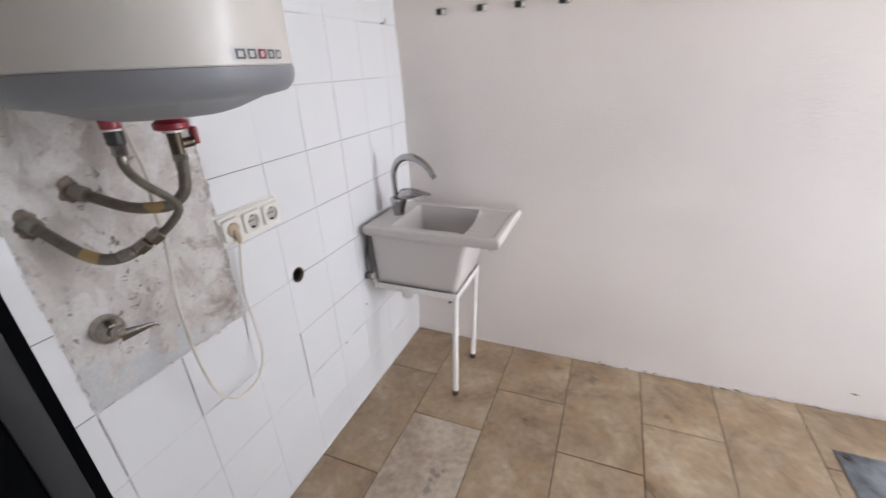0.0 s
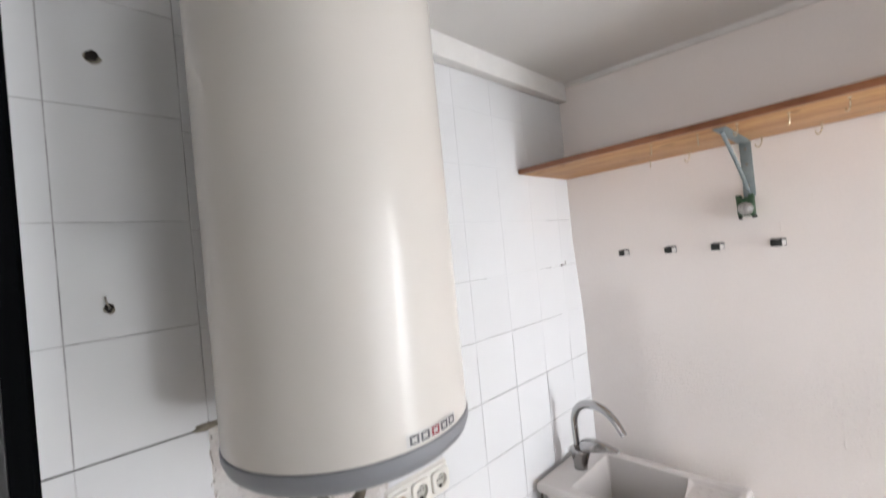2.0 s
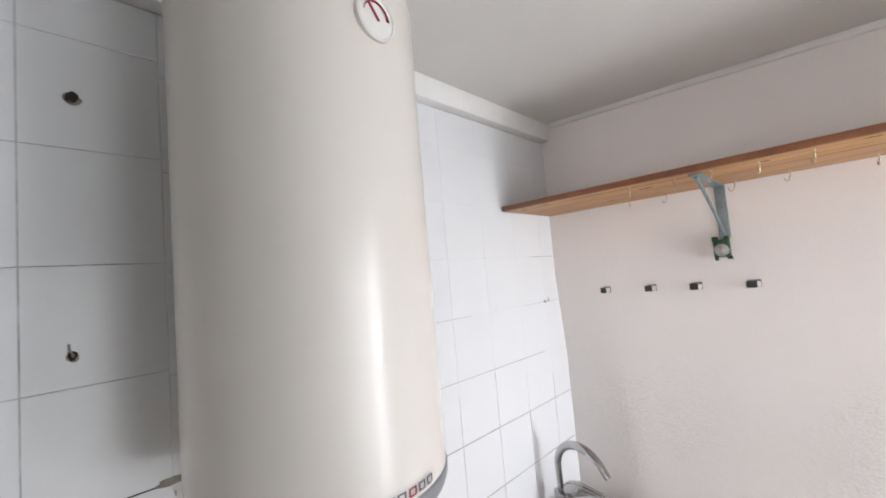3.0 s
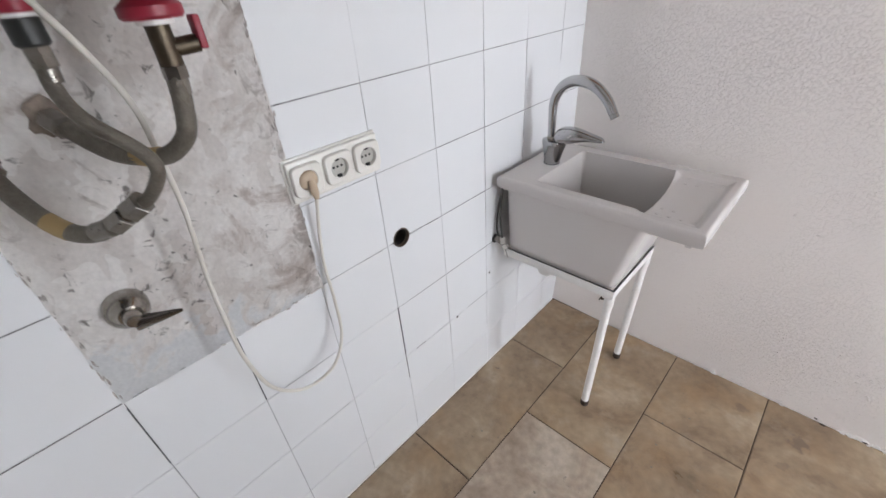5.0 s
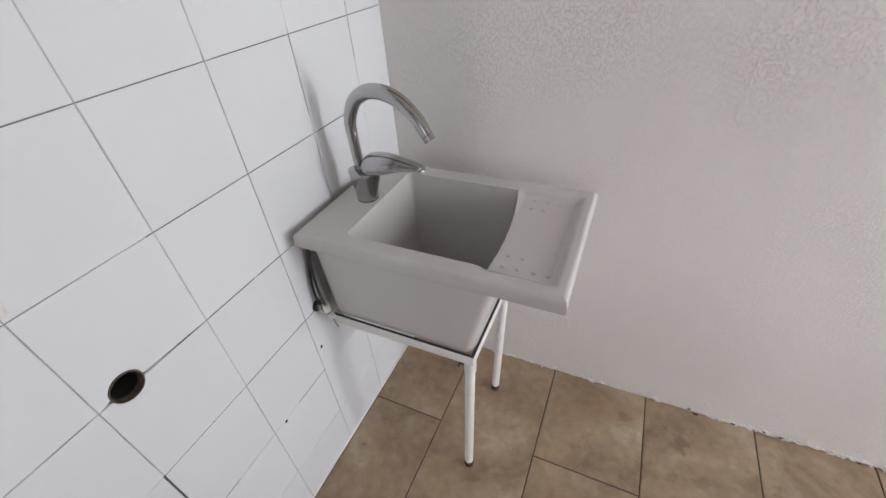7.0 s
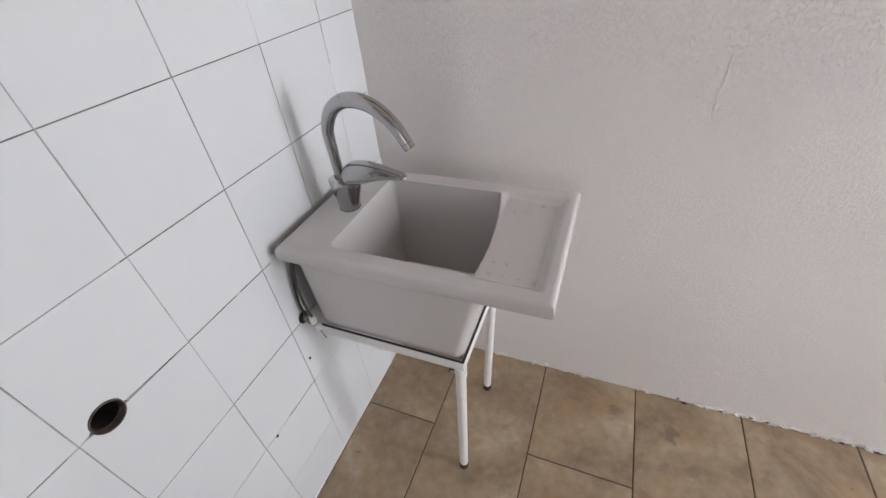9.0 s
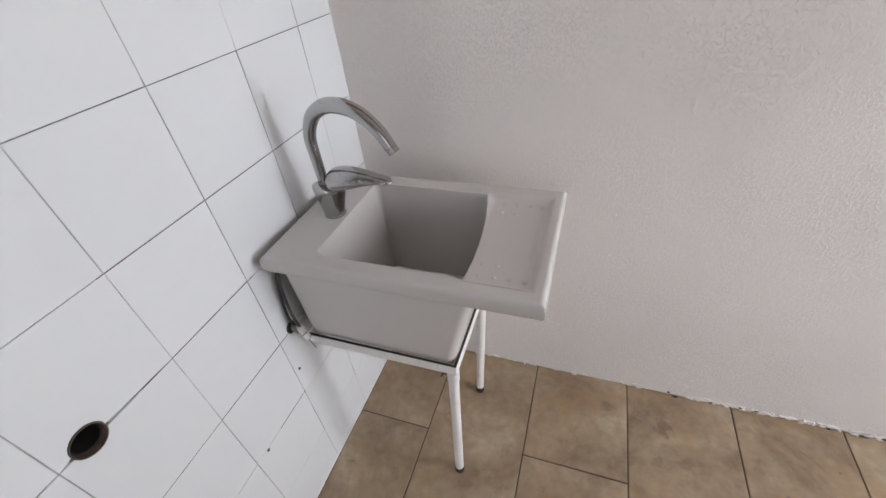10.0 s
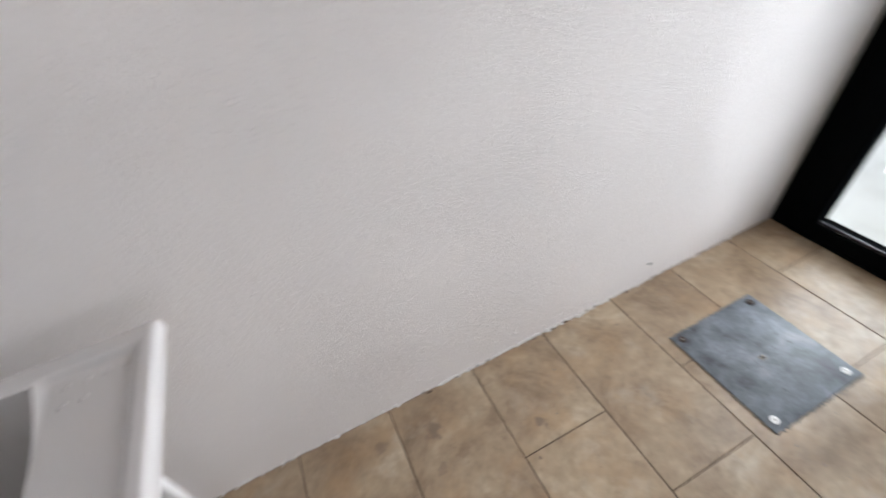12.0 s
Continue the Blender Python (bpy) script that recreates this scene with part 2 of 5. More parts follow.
def patch_material():
    """Pale bedding mortar: trowelled flakes in slightly different tones, brown stains that thicken towards one corner, black pinholes."""
    m = material("bare_mortar", (0.74, 0.70, 0.665), 0.85)
    nt = m.node_tree
    b = nt.nodes["Principled BSDF"]
    pos = nt.nodes.new("ShaderNodeNewGeometry").outputs["Position"]

    def tex(scale, detail, rough=0.6, warp=0.0):
        n = nt.nodes.new("ShaderNodeTexNoise")
        for key, v in (("Scale", scale), ("Detail", detail), ("Roughness", rough), ("Distortion", warp)):
            n.inputs[key].default_value = v
        nt.links.new(pos, n.inputs["Vector"])
        return n

    def calc(op, a, c, e=0.0):
        n = nt.nodes.new("ShaderNodeMath")
        n.operation = op
        for k, v in enumerate((a, c, e)):
            if isinstance(v, (int, float)):
                n.inputs[k].default_value = v
            else:
                nt.links.new(v, n.inputs[k])
        return n.outputs[0]

    def span(v, lo, hi, out0=0.0, out1=1.0):
        n = nt.nodes.new("ShaderNodeMapRange")
        for k, w in enumerate((lo, hi, out0, out1)):
            n.inputs[k + 1].default_value = w
        nt.links.new(v, n.inputs[0])
        return n.outputs[0]

    def blend(f, a, colour):
        n = nt.nodes.new("ShaderNodeMix")
        n.data_type = "RGBA"
        nt.links.new(f, n.inputs[0])
        nt.links.new(a, n.inputs[6])
        n.inputs[7].default_value = (*colour, 1)
        return n.outputs[2]

    # flakes: cells of a warped, stretched pattern
    wob = nt.nodes.new("ShaderNodeVectorMath")
    wob.operation = "MULTIPLY_ADD"
    nt.links.new(tex(9, 3).outputs[1], wob.inputs[0])
    wob.inputs[1].default_value = (0.16, 0.16, 0.16)
    nt.links.new(pos, wob.inputs[2])
    stretch = nt.nodes.new("ShaderNodeMapping")
    stretch.inputs["Rotation"].default_value = (0.6, 0, 0)
    stretch.inputs["Scale"].default_value = (1, 1.9, 0.9)
    nt.links.new(wob.outputs[0], stretch.inputs["Vector"])
    cells = nt.nodes.new("ShaderNodeTexVoronoi")
    cells.inputs["Scale"].default_value = 17
    nt.links.new(stretch.outputs[0], cells.inputs["Vector"])
    sep = nt.nodes.new("ShaderNodeSeparateColor")
    nt.links.new(cells.outputs["Color"], sep.inputs[0])
    flake = sep.outputs[0]
    xyz = nt.nodes.new("ShaderNodeSeparateXYZ")
    nt.links.new(pos, xyz.inputs[0])
    base = nt.nodes.new("ShaderNodeValToRGB")
    el = base.color_ramp.elements
    el[0].position, el[1].position = 0.36, 0.62
    el[0].color, el[1].color = (0.74, 0.69, 0.655, 1), (0.94, 0.915, 0.89, 1)
    nt.links.new(calc("ADD", tex(6, 8, 0.62, 0.6).outputs[0], calc("MULTIPLY_ADD", flake, 0.20, -0.08)), base.inputs[0])
    # stains grow towards the lower corner beside the sockets
    grow = calc("ADD", span(xyz.outputs[1], -1.28, -1.07, 0.0, 0.11), span(xyz.outputs[2], 1.05, 0.75, 0.0, 0.05))
    stain = span(calc("ADD", tex(8.5, 8, 0.68, 0.9).outputs[0], grow), 0.60, 0.70)
    col = blend(calc("MULTIPLY", stain, 0.48), base.outputs[0], (0.36, 0.265, 0.21))
    # grime that has settled in the broken edges
    rim = calc("MAXIMUM", span(xyz.outputs[1], -1.125, -1.075), calc("MULTIPLY", span(xyz.outputs[2], 0.80, 0.757), span(xyz.outputs[1], -1.31, -1.25)))
    grime = span(calc("ADD", tex(30, 6, 0.65, 0.8).outputs[0], calc("MULTIPLY", rim, 0.16)), 0.60, 0.72)
    col = blend(calc("MULTIPLY", grime, 0.45), col, (0.24, 0.185, 0.155))
    soot = span(calc("ADD", tex(38, 5, 0.6, 0.8).outputs[0], calc("MULTIPLY", tex(5, 2).outputs[0], 0.3)), 0.79, 0.85)
    col = blend(calc("MULTIPLY", soot, 0.8), col, (0.16, 0.14, 0.125))
    # white paint brushed over the lower corner, thin and streaky
    paint = calc("ADD", calc("ADD", span(xyz.outputs[1], -1.22, -1.40, -0.12, 0.06), span(xyz.outputs[2], 0.92, 0.76, -0.10, 0.20)), tex(11, 6, 0.6, 0.6).outputs[0])
    painted = span(paint, 0.56, 0.63)
    col = blend(painted, col, (0.84, 0.845, 0.85))
    nt.links.new(calc("MULTIPLY_ADD", painted, -0.62, 0.85), b.inputs["Roughness"])
    fine = nt.nodes.new("ShaderNodeHueSaturation")
    nt.links.new(span(tex(150, 4).outputs[0], 0.3, 0.7, 0.93, 1.06), fine.inputs["Value"])
    nt.links.new(col, fine.inputs["Color"])
    nt.links.new(fine.outputs[0], b.inputs["Base Color"])
    h = calc("ADD", calc("MULTIPLY", flake, 0.5), calc("ADD", tex(26, 6, 0.6, 0.5).outputs[0], calc("MULTIPLY", tex(140, 3).outputs[0], 0.15)))
    bn = nt.nodes.new("ShaderNodeBump")
    bn.inputs["Strength"].default_value, bn.inputs["Distance"].default_value = 0.3, 0.0022
    nt.links.new(h, bn.inputs["Height"])
    nt.links.new(bn.outputs[0], b.inputs["Normal"])
    return m


PATCH = patch_material()
CEILING = material("ceiling_paint", (0.76, 0.75, 0.73), 0.7, scale=3, amount=0.4, bump=0.2, bump_scale=80, bump_dist=0.001)
TRIM = material("white_trim_paint", (0.82, 0.81, 0.79), 0.4, scale=14, amount=0.5, bump=0.15, bump_scale=50)
STAINS = ((0.96, -0.132, 0.03, 0.7), (0.8, -0.1, 0.024, 0.5), (1.27, -0.268, 0.02, 0.75), (0.94, -0.244, 0.018, 0.4), (1.206, -0.354, 0.006, 0.8))
PALE_STAINS = ((0.44, -0.826, 0.0125, 0.8), (0.463, -0.842, 0.0115, 0.75), (0.446, -0.862, 0.01, 0.75), (0.449, -0.905, 0.02, 0.7), (0.478, -0.815, 0.01, 0.7), (0.546, -0.751, 0.005, 0.8))
STONE = blotchy("stone_tile", ((0.205, 0.143, 0.089), (0.312, 0.225, 0.146), (0.376, 0.283, 0.187), (0.462, 0.367, 0.259)), 4.2, 0.7, 0.32, 0.25, 40, 0.0010,
                shift=9.0, specks=-0.04, speck_colour=(0.23, 0.175, 0.13), fine=(0.82, 1.15))
STONE_PALE = blotchy("stone_tile_dusty", ((0.32, 0.245, 0.18), (0.41, 0.325, 0.25), (0.48, 0.405, 0.325), (0.55, 0.48, 0.40)), 5.0, 0.6, 0.55, 0.3, 40, 0.0015,
                     shift=3.0, specks=-0.05, speck_colour=(0.27, 0.235, 0.21))


def stained(m, spots, colour):
    """Lays a few grey smudges with ragged edges at fixed places of the floor."""
    nt = m.node_tree
    b = nt.nodes["Principled BSDF"]
    out = b.inputs["Base Color"].links[0].from_socket
    geo = nt.nodes.new("ShaderNodeNewGeometry")
    nz = nt.nodes.new("ShaderNodeTexNoise")
    nz.inputs["Scale"].default_value, nz.inputs["Detail"].default_value = 45, 5
    nt.links.new(geo.outputs["Position"], nz.inputs["Vector"])
    for (x, y, r, strength) in spots:
        dist = nt.nodes.new("ShaderNodeVectorMath")
        dist.operation = "DISTANCE"
        nt.links.new(geo.outputs["Position"], dist.inputs[0])
        dist.inputs[1].default_value = (x, y, 0)
        add = nt.nodes.new("ShaderNodeMath")
        add.operation, add.inputs[1].default_value = "MULTIPLY_ADD", r * 2.4
        nt.links.new(nz.outputs[0], add.inputs[0])
        nt.links.new(dist.outputs["Value"], add.inputs[2])
        mr = nt.nodes.new("ShaderNodeMapRange")
        mr.inputs[1].default_value, mr.inputs[2].default_value = r * 1.75, r * 2.25
        mr.inputs[3].default_value, mr.inputs[4].default_value = strength, 0.0
        nt.links.new(add.outputs[0], mr.inputs[0])
        mx = nt.nodes.new("ShaderNodeMix")
        mx.data_type = "RGBA"
        nt.links.new(mr.outputs[0], mx.inputs[0])
        nt.links.new(out, mx.inputs[6])
        mx.inputs[7].default_value = (*colour, 1)
        out = mx.outputs[2]
    nt.links.new(out, b.inputs["Base Color"])


def tinted(m, colour, scale, lo, hi, amount):
    """Second layer of clouds in another hue."""
    nt = m.node_tree
    b = nt.nodes["Principled BSDF"]
    out = b.inputs["Base Color"].links[0].from_socket
    geo = nt.nodes.new("ShaderNodeNewGeometry")
    nz = nt.nodes.new("ShaderNodeTexNoise")
    nz.inputs["Scale"].default_value, nz.inputs["Detail"].default_value, nz.inputs["Roughness"].default_value = scale, 8, 0.66
    nt.links.new(geo.outputs["Position"], nz.inputs["Vector"])
    mr = nt.nodes.new("ShaderNodeMapRange")
    for k, v in enumerate((lo, hi, 0.0, amount)):
        mr.inputs[k + 1].default_value = v
    nt.links.new(nz.outputs[0], mr.inputs[0])
    mx = nt.nodes.new("ShaderNodeMix")
    mx.data_type = "RGBA"
    nt.links.new(mr.outputs[0], mx.inputs[0])
    nt.links.new(out, mx.inputs[6])
    mx.inputs[7].default_value = (*colour, 1)
    nt.links.new(mx.outputs[2], b.inputs["Base Color"])


tinted(STONE, (0.385, 0.235, 0.115), 4.2, 0.50, 0.66, 0.42)
tinted(STONE, (0.50, 0.43, 0.345), 7.0, 0.56, 0.70, 0.38)
tinted(STONE, (0.20, 0.135, 0.085), 11.0, 0.56, 0.69, 0.55)
stained(STONE, STAINS, (0.17, 0.125, 0.095))
stained(STONE_PALE, PALE_STAINS, (0.20, 0.175, 0.16))
JOINT = material("floor_joint", (0.075, 0.050, 0.032), 0.9, scale=20, amount=0.6, grain=0.2)
ENAMEL = material("cream_enamel", (0.72, 0.68, 0.63), 0.25, spot=(0.67, 0.645, 0.60), scale=3, amount=0.5, rough_var=0.03)
GREY_PLASTIC = material("grey_plastic", (0.245, 0.255, 0.275), 0.42, scale=12, amount=0.4, bump=0.1, bump_scale=150)
CERAMIC = material("white_fireclay", (0.615, 0.587, 0.570), 0.24, scale=2, amount=0.08, rough_var=0.0)
CHROME = material("chrome", (0.46, 0.46, 0.465), 0.025, 1.0, scale=20, amount=0.2, rough_var=0.01)
BRIGHT_STEEL = material("brushed_steel", (0.78, 0.77, 0.75), 0.38, 0.6, scale=60, amount=0.3)
DULL_STEEL = material("tarnished_steel", (0.31, 0.29, 0.265), 0.3, 1.0, spot=(0.20, 0.18, 0.15), scale=60, amount=0.8, bump=0.2, bump_scale=140)
VALVE_STEEL = material("worn_chrome", (0.46, 0.44, 0.41), 0.2, 1.0, spot=(0.20, 0.17, 0.14), scale=45, amount=0.8, bump=0.15, bump_scale=90)
BRASS = material("tarnished_brass", (0.13, 0.105, 0.075), 0.42, 1.0, spot=(0.08, 0.06, 0.045), scale=70, amount=0.8)
HOSE = material("braided_hose", (0.195, 0.172, 0.14), 0.45, 0.55, spot=(0.11, 0.095, 0.075), scale=60, amount=0.8, bump=0.8, bump_scale=420, bump_dist=0.002, grain=0.25, grain_scale=420)
GREY_HOSE = material("grey_braid", (0.10, 0.10, 0.096), 0.4, 0.6, spot=(0.03, 0.03, 0.029), scale=80, amount=0.8, bump=0.6, bump_scale=500, bump_dist=0.001)
YELLOW = material("yellow_label", (0.36, 0.25, 0.11), 0.55, scale=50, amount=0.7)
RED = material("red_plastic", (0.30, 0.018, 0.035), 0.4, scale=40, amount=0.5)
BLACK_PLASTIC = material("black_plastic", (0.018, 0.02, 0.018), 0.4, scale=40, amount=0.4)
SOCKET = material("ivory_plastic", (0.76, 0.745, 0.70), 0.3, spot=(0.66, 0.63, 0.57), scale=40, amount=0.5)
PLUG = material("beige_plug_plastic", (0.50, 0.39, 0.28), 0.42, scale=40, amount=0.4)
CABLE = material("cream_cable", (0.66, 0.63, 0.57), 0.5, scale=40, amount=0.5)
# near-black that puts the shade of holes into the colour; the wall chip shares it
DARK = material("dark_void", (0.014, 0.011, 0.009), 0.9, spot=(0.035, 0.026, 0.02), scale=40, amount=0.6)
BLACK_METAL = material("black_lacquered_aluminium", (0.004, 0.0045, 0.005), 0.6, scale=12, amount=0.3, grain=0.1)
BLACK_METAL.node_tree.nodes["Principled BSDF"].inputs["Specular IOR Level"].default_value = 0.0
GREY_METAL = material("grey_aluminium", (0.011, 0.011, 0.012), 0.6, 0.0, scale=12, amount=0.4)
WHITE_STEEL = material("white_lacquered_steel", (0.82, 0.81, 0.80), 0.3, spot=(0.70, 0.66, 0.60), scale=30, amount=0.5, bump=0.1, bump_scale=90)
RUST = material("rusty_foot", (0.055, 0.032, 0.02), 0.8, spot=(0.03, 0.025, 0.02), scale=120, amount=0.8)
STAIN = material("rust_stained_mortar", (0.26, 0.21, 0.17), 0.9, spot=(0.12, 0.09, 0.07), scale=60, amount=0.9, bump=0.4, bump_scale=160)
PIPE_RIM = material("brown_pipe_rim", (0.16, 0.115, 0.085), 0.7, spot=(0.025, 0.018, 0.014), scale=50, amount=0.9)
ZINC = material("blue_grey_painted_steel", (0.27, 0.33, 0.34), 0.45, 0.3, spot=(0.17, 0.21, 0.22), scale=30, amount=0.7)
GREEN = material("dark_green_plastic", (0.025, 0.085, 0.035), 0.4, spot=(0.012, 0.03, 0.016), scale=90, amount=0.7)
SILVER = material("silver_label", (0.55, 0.55, 0.54), 0.3, 0.7, spot=(0.25, 0.25, 0.25), scale=130, amount=0.9)
PLATE = blotchy("galvanised_plate", ((0.05, 0.057, 0.065), (0.115, 0.13, 0.145), (0.165, 0.185, 0.205), (0.24, 0.26, 0.28)), 10.0, 0.3, 0.5, 0.2, 60, 0.001,
                specks=-0.01, speck_colour=(0.05, 0.05, 0.052))
MORTAR = material("grey_mortar", (0.30, 0.27, 0.22), 0.9, spot=(0.16, 0.14, 0.11), scale=50, amount=0.8, bump=0.6, bump_scale=120, bump_dist=0.003)
PATCH_EDGE = material("crumbled_mortar", (0.50, 0.46, 0.43), 0.9, spot=(0.26, 0.23, 0.21), scale=40, amount=0.9, bump=0.5, bump_scale=150, bump_dist=0.002)
CRUMB = material("white_plaster_crumb", (0.86, 0.83, 0.80), 0.9, scale=60, amount=0.6)
INK = material("grey_badge_print", (0.11, 0.11, 0.12), 0.4, scale=60, amount=0.3)
BADGE = material("pale_badge", (0.62, 0.61, 0.59), 0.3, scale=60, amount=0.3)
WHITE_PLASTIC = material("white_plastic", (0.78, 0.77, 0.74), 0.35, scale=40, amount=0.4)
GLASS = glass_material("clear_glass")
PAVING = material("pale_concrete", (0.66, 0.70, 0.69), 0.8, spot=(0.36, 0.38, 0.37), scale=4, amount=0.6, grain=0.08, bump=0.3, bump_scale=90)
# for unseen walls, kept dark so that the chrome has darkness to reflect
UNSEEN_DARK = material("unseen_room_dark", (0.17, 0.16, 0.15), 0.7, scale=2, amount=0.4)


def wood_material():
    m = bpy.data.materials.new("pine_board")
    m.use_nodes = True
    nt = m.node_tree
    b = nt.nodes["Principled BSDF"]
    geo = nt.nodes.new("ShaderNodeNewGeometry")
    mp = nt.nodes.new("ShaderNodeMapping")
    mp.inputs["Scale"].default_value = (1.0, 34, 34)
    nt.links.new(geo.outputs["Position"], mp.inputs["Vector"])
    n = nt.nodes.new("ShaderNodeTexNoise")
    n.inputs["Scale"].default_value = 2.2
    n.inputs["Detail"].default_value = 5
    n.inputs["Distortion"].default_value = 0.8
    nt.links.new(mp.outputs[0], n.inputs["Vector"])
    r = nt.nodes.new("ShaderNodeValToRGB")
    r.color_ramp.elements[0].position, r.color_ramp.elements[1].position = 0.36, 0.62
    r.color_ramp.elements[0].color = (0.33, 0.135, 0.042, 1)
    r.color_ramp.elements[1].color = (0.66, 0.38, 0.165, 1)
    nt.links.new(n.outputs[0], r.inputs[0])
    nt.links.new(r.outputs[0], b.inputs["Base Color"])
    b.inputs["Roughness"].default_value = 0.5
    bn = nt.nodes.new("ShaderNodeBump")
    bn.inputs["Strength"].default_value, bn.inputs["Distance"].default_value = 0.2, 0.001
    nt.links.new(n.outputs[0], bn.inputs["Height"])
    nt.links.new(bn.outputs[0], b.inputs["Normal"])
    return m


WOOD = wood_material()
WOOD_EDGE = material("varnished_pine_edge", (0.30, 0.115, 0.045), 0.4, spot=(0.16, 0.055, 0.022), scale=9, amount=0.9, grain=0.15, grain_scale=60)
KNOT = material("pine_knot", (0.13, 0.055, 0.022), 0.5, scale=60, amount=0.6)


# ---------------------------------------------------------------- mesh helpers
def mesh(name, bm, mat, smooth=False):
    me = bpy.data.meshes.new(name)
    bmesh.ops.recalc_face_normals(bm, faces=bm.faces[:])
    bm.to_mesh(me)
    bm.free()
    me.materials.append(mat)
    if smooth:
        me.polygons.foreach_set("use_smooth", [True] * len(me.polygons))
        me.set_sharp_from_angle(angle=radians(38))
    return me


def thing(name, place, label, category, group="", kind=""):
    ob = new(name)
    ob.location = place
    ob.empty_display_size = 0.05
    return tagged(ob, label, category, group, kind)


def part(name, bm, mat, parent=None, label="", smooth=True):
    """One mesh, built in world metres, under a thing or a part."""
    ob = new(name, mesh(name, bm, mat, smooth))
    if parent:
        bpy.context.view_layer.update()
        ob.parent = parent
        ob.matrix_parent_inverse = parent.matrix_world.inverted()
    return tagged(ob, label)


def box(lo, hi, bevel=0.0, segments=2, bm=None):
    bm = bm or bmesh.new()
    c = [(a + b) / 2 for a, b in zip(lo, hi)]
    s = [abs(b - a) for a, b in zip(lo, hi)]
    made = bmesh.ops.create_cube(bm, size=1, matrix=Matrix.LocRotScale(c, None, s))
    if bevel:
        edges = {e for v in made["verts"] for e in v.link_edges}
        bmesh.ops.bevel(bm, geom=list(edges), offset=bevel, segments=segments, affect="EDGES", profile=0.5)
    return bm


def lathe(profile, m=Matrix(), segments=32, bm=None, caps=True):
    """Turns (radius, height) pairs about z; ends with a radius get a cap, unless the profile is an open sleeve."""
    bm = bm or bmesh.new()
    rings = []
    for r, h in profile:
        if r < 1e-6:
            rings.append([bm.verts.new(m @ Vector((0, 0, h)))])
        else:
            rings.append([bm.verts.new(m @ Vector((r * math.cos(2 * math.pi * k / segments), r * math.sin(2 * math.pi * k / segments), h)))
                          for k in range(segments)])
    for a, b in zip(rings, rings[1:]):
        for k in range(segments):
            j = (k + 1) % segments
            if len(a) == 1 and len(b) > 1:
                bm.faces.new((a[0], b[k], b[j]))
            elif len(b) == 1 and len(a) > 1:
                bm.faces.new((a[k], b[0], a[j]))
            elif len(a) > 1:
                bm.faces.new((a[k], b[k], b[j], a[j]))
    for ring in (rings[0], rings[-1]):
        if caps and len(ring) > 1:
            bm.faces.new(ring)
    return bm


def along(a, b):
    """A frame at a whose z runs to b."""
    a, b = Vector(a), Vector(b)
    return Matrix.Translation(a) @ (b - a).to_track_quat("Z", "Y").to_matrix().to_4x4()


def rod(a, b, r, bevel=0.0, segments=16, bm=None):
    h = (Vector(b) - Vector(a)).length
    prof = [(r - bevel, 0), (r, bevel), (r, h - bevel), (r - bevel, h)] if bevel else [(r, 0), (r, h)]
    return lathe(prof, along(a, b), segments, bm)


def spline(points, steps=10):
    pts = [Vector(p) for p in points]
    pts = [2 * pts[0] - pts[1], *pts, 2 * pts[-1] - pts[-2]]
    out = []
    for a, b, c, d in zip(pts, pts[1:], pts[2:], pts[3:]):
        for k in range(steps):
            t = k / steps
            out.append(0.5 * (2 * b + (c - a) * t + (2 * a - 5 * b + 4 * c - d) * t * t + (3 * b - a - 3 * c + d) * t ** 3))
    out.append(pts[-2])
    return out


def tube(points, radius, steps=10, segments=12, bm=None, radii=None):
    bm = bm or bmesh.new()
    path = spline(points, steps)
    rings = []
    side = None
    for k, p in enumerate(path):
        ahead = (path[min(k + 1, len(path) - 1)] - path[max(k - 1, 0)]).normalized()
        side = side or (Vector((0, 0, 1)) if abs(ahead.z) < 0.9 else Vector((1, 0, 0)))
        side = (side - ahead * side.dot(ahead)).normalized()
        up = ahead.cross(side)
        r = radius
        if radii:
            u = k / (len(path) - 1) * (len(radii) - 1)
            i = min(int(u), len(radii) - 2)
            r = radii[i] + (radii[i + 1] - radii[i]) * (u - i)
        rings.append([bm.verts.new(p + r * (math.cos(a) * side + math.sin(a) * up))
                      for a in (2 * math.pi * j / segments for j in range(segments))])
    for a, b in zip(rings, rings[1:]):
        for k in range(segments):
            j = (k + 1) % segments
            bm.faces.new((a[k], a[j], b[j], b[k]))
    bm.faces.new(rings[0])
    bm.faces.new(rings[-1])
    return bm


def lump(place, size, seed, bm=None, squash=(1, 1, 1), sub=2):
    bm = bm or bmesh.new()
    made = bmesh.ops.create_icosphere(bm, subdivisions=sub, radius=1)
    for v in made["verts"]:
        n = noise.noise(v.co * 1.6 + Vector((seed * 7.1, seed * 3.3, seed)))
        v.co = Vector(place) + Vector([c * s * size * (1 + 0.45 * n) for c, s in zip(v.co, squash)])
    return bm


def prism(outline, axis_lo, axis_hi, bm=None):
    """Extrudes an outline in (y, z) from x = axis_lo to axis_hi."""
    bm = bm or bmesh.new()
    lo = [bm.verts.new((axis_lo, y, z)) for y, z in outline]
    hi = [bm.verts.new((axis_hi, y, z)) for y, z in outline]
    bm.faces.new(hi)
    bm.faces.new(lo[::-1])
    for k in range(len(outline)):
        j = (k + 1) % len(outline)
        bm.faces.new((lo[k], lo[j], hi[j], hi[k]))
    return bm


def structure(name, bm, mat, label, category, smooth=False):
    return tagged(part(name, bm, mat, smooth=smooth), label, category, kind="structure")


# ---------------------------------------------------------------- the room
rng = random.Random(4)
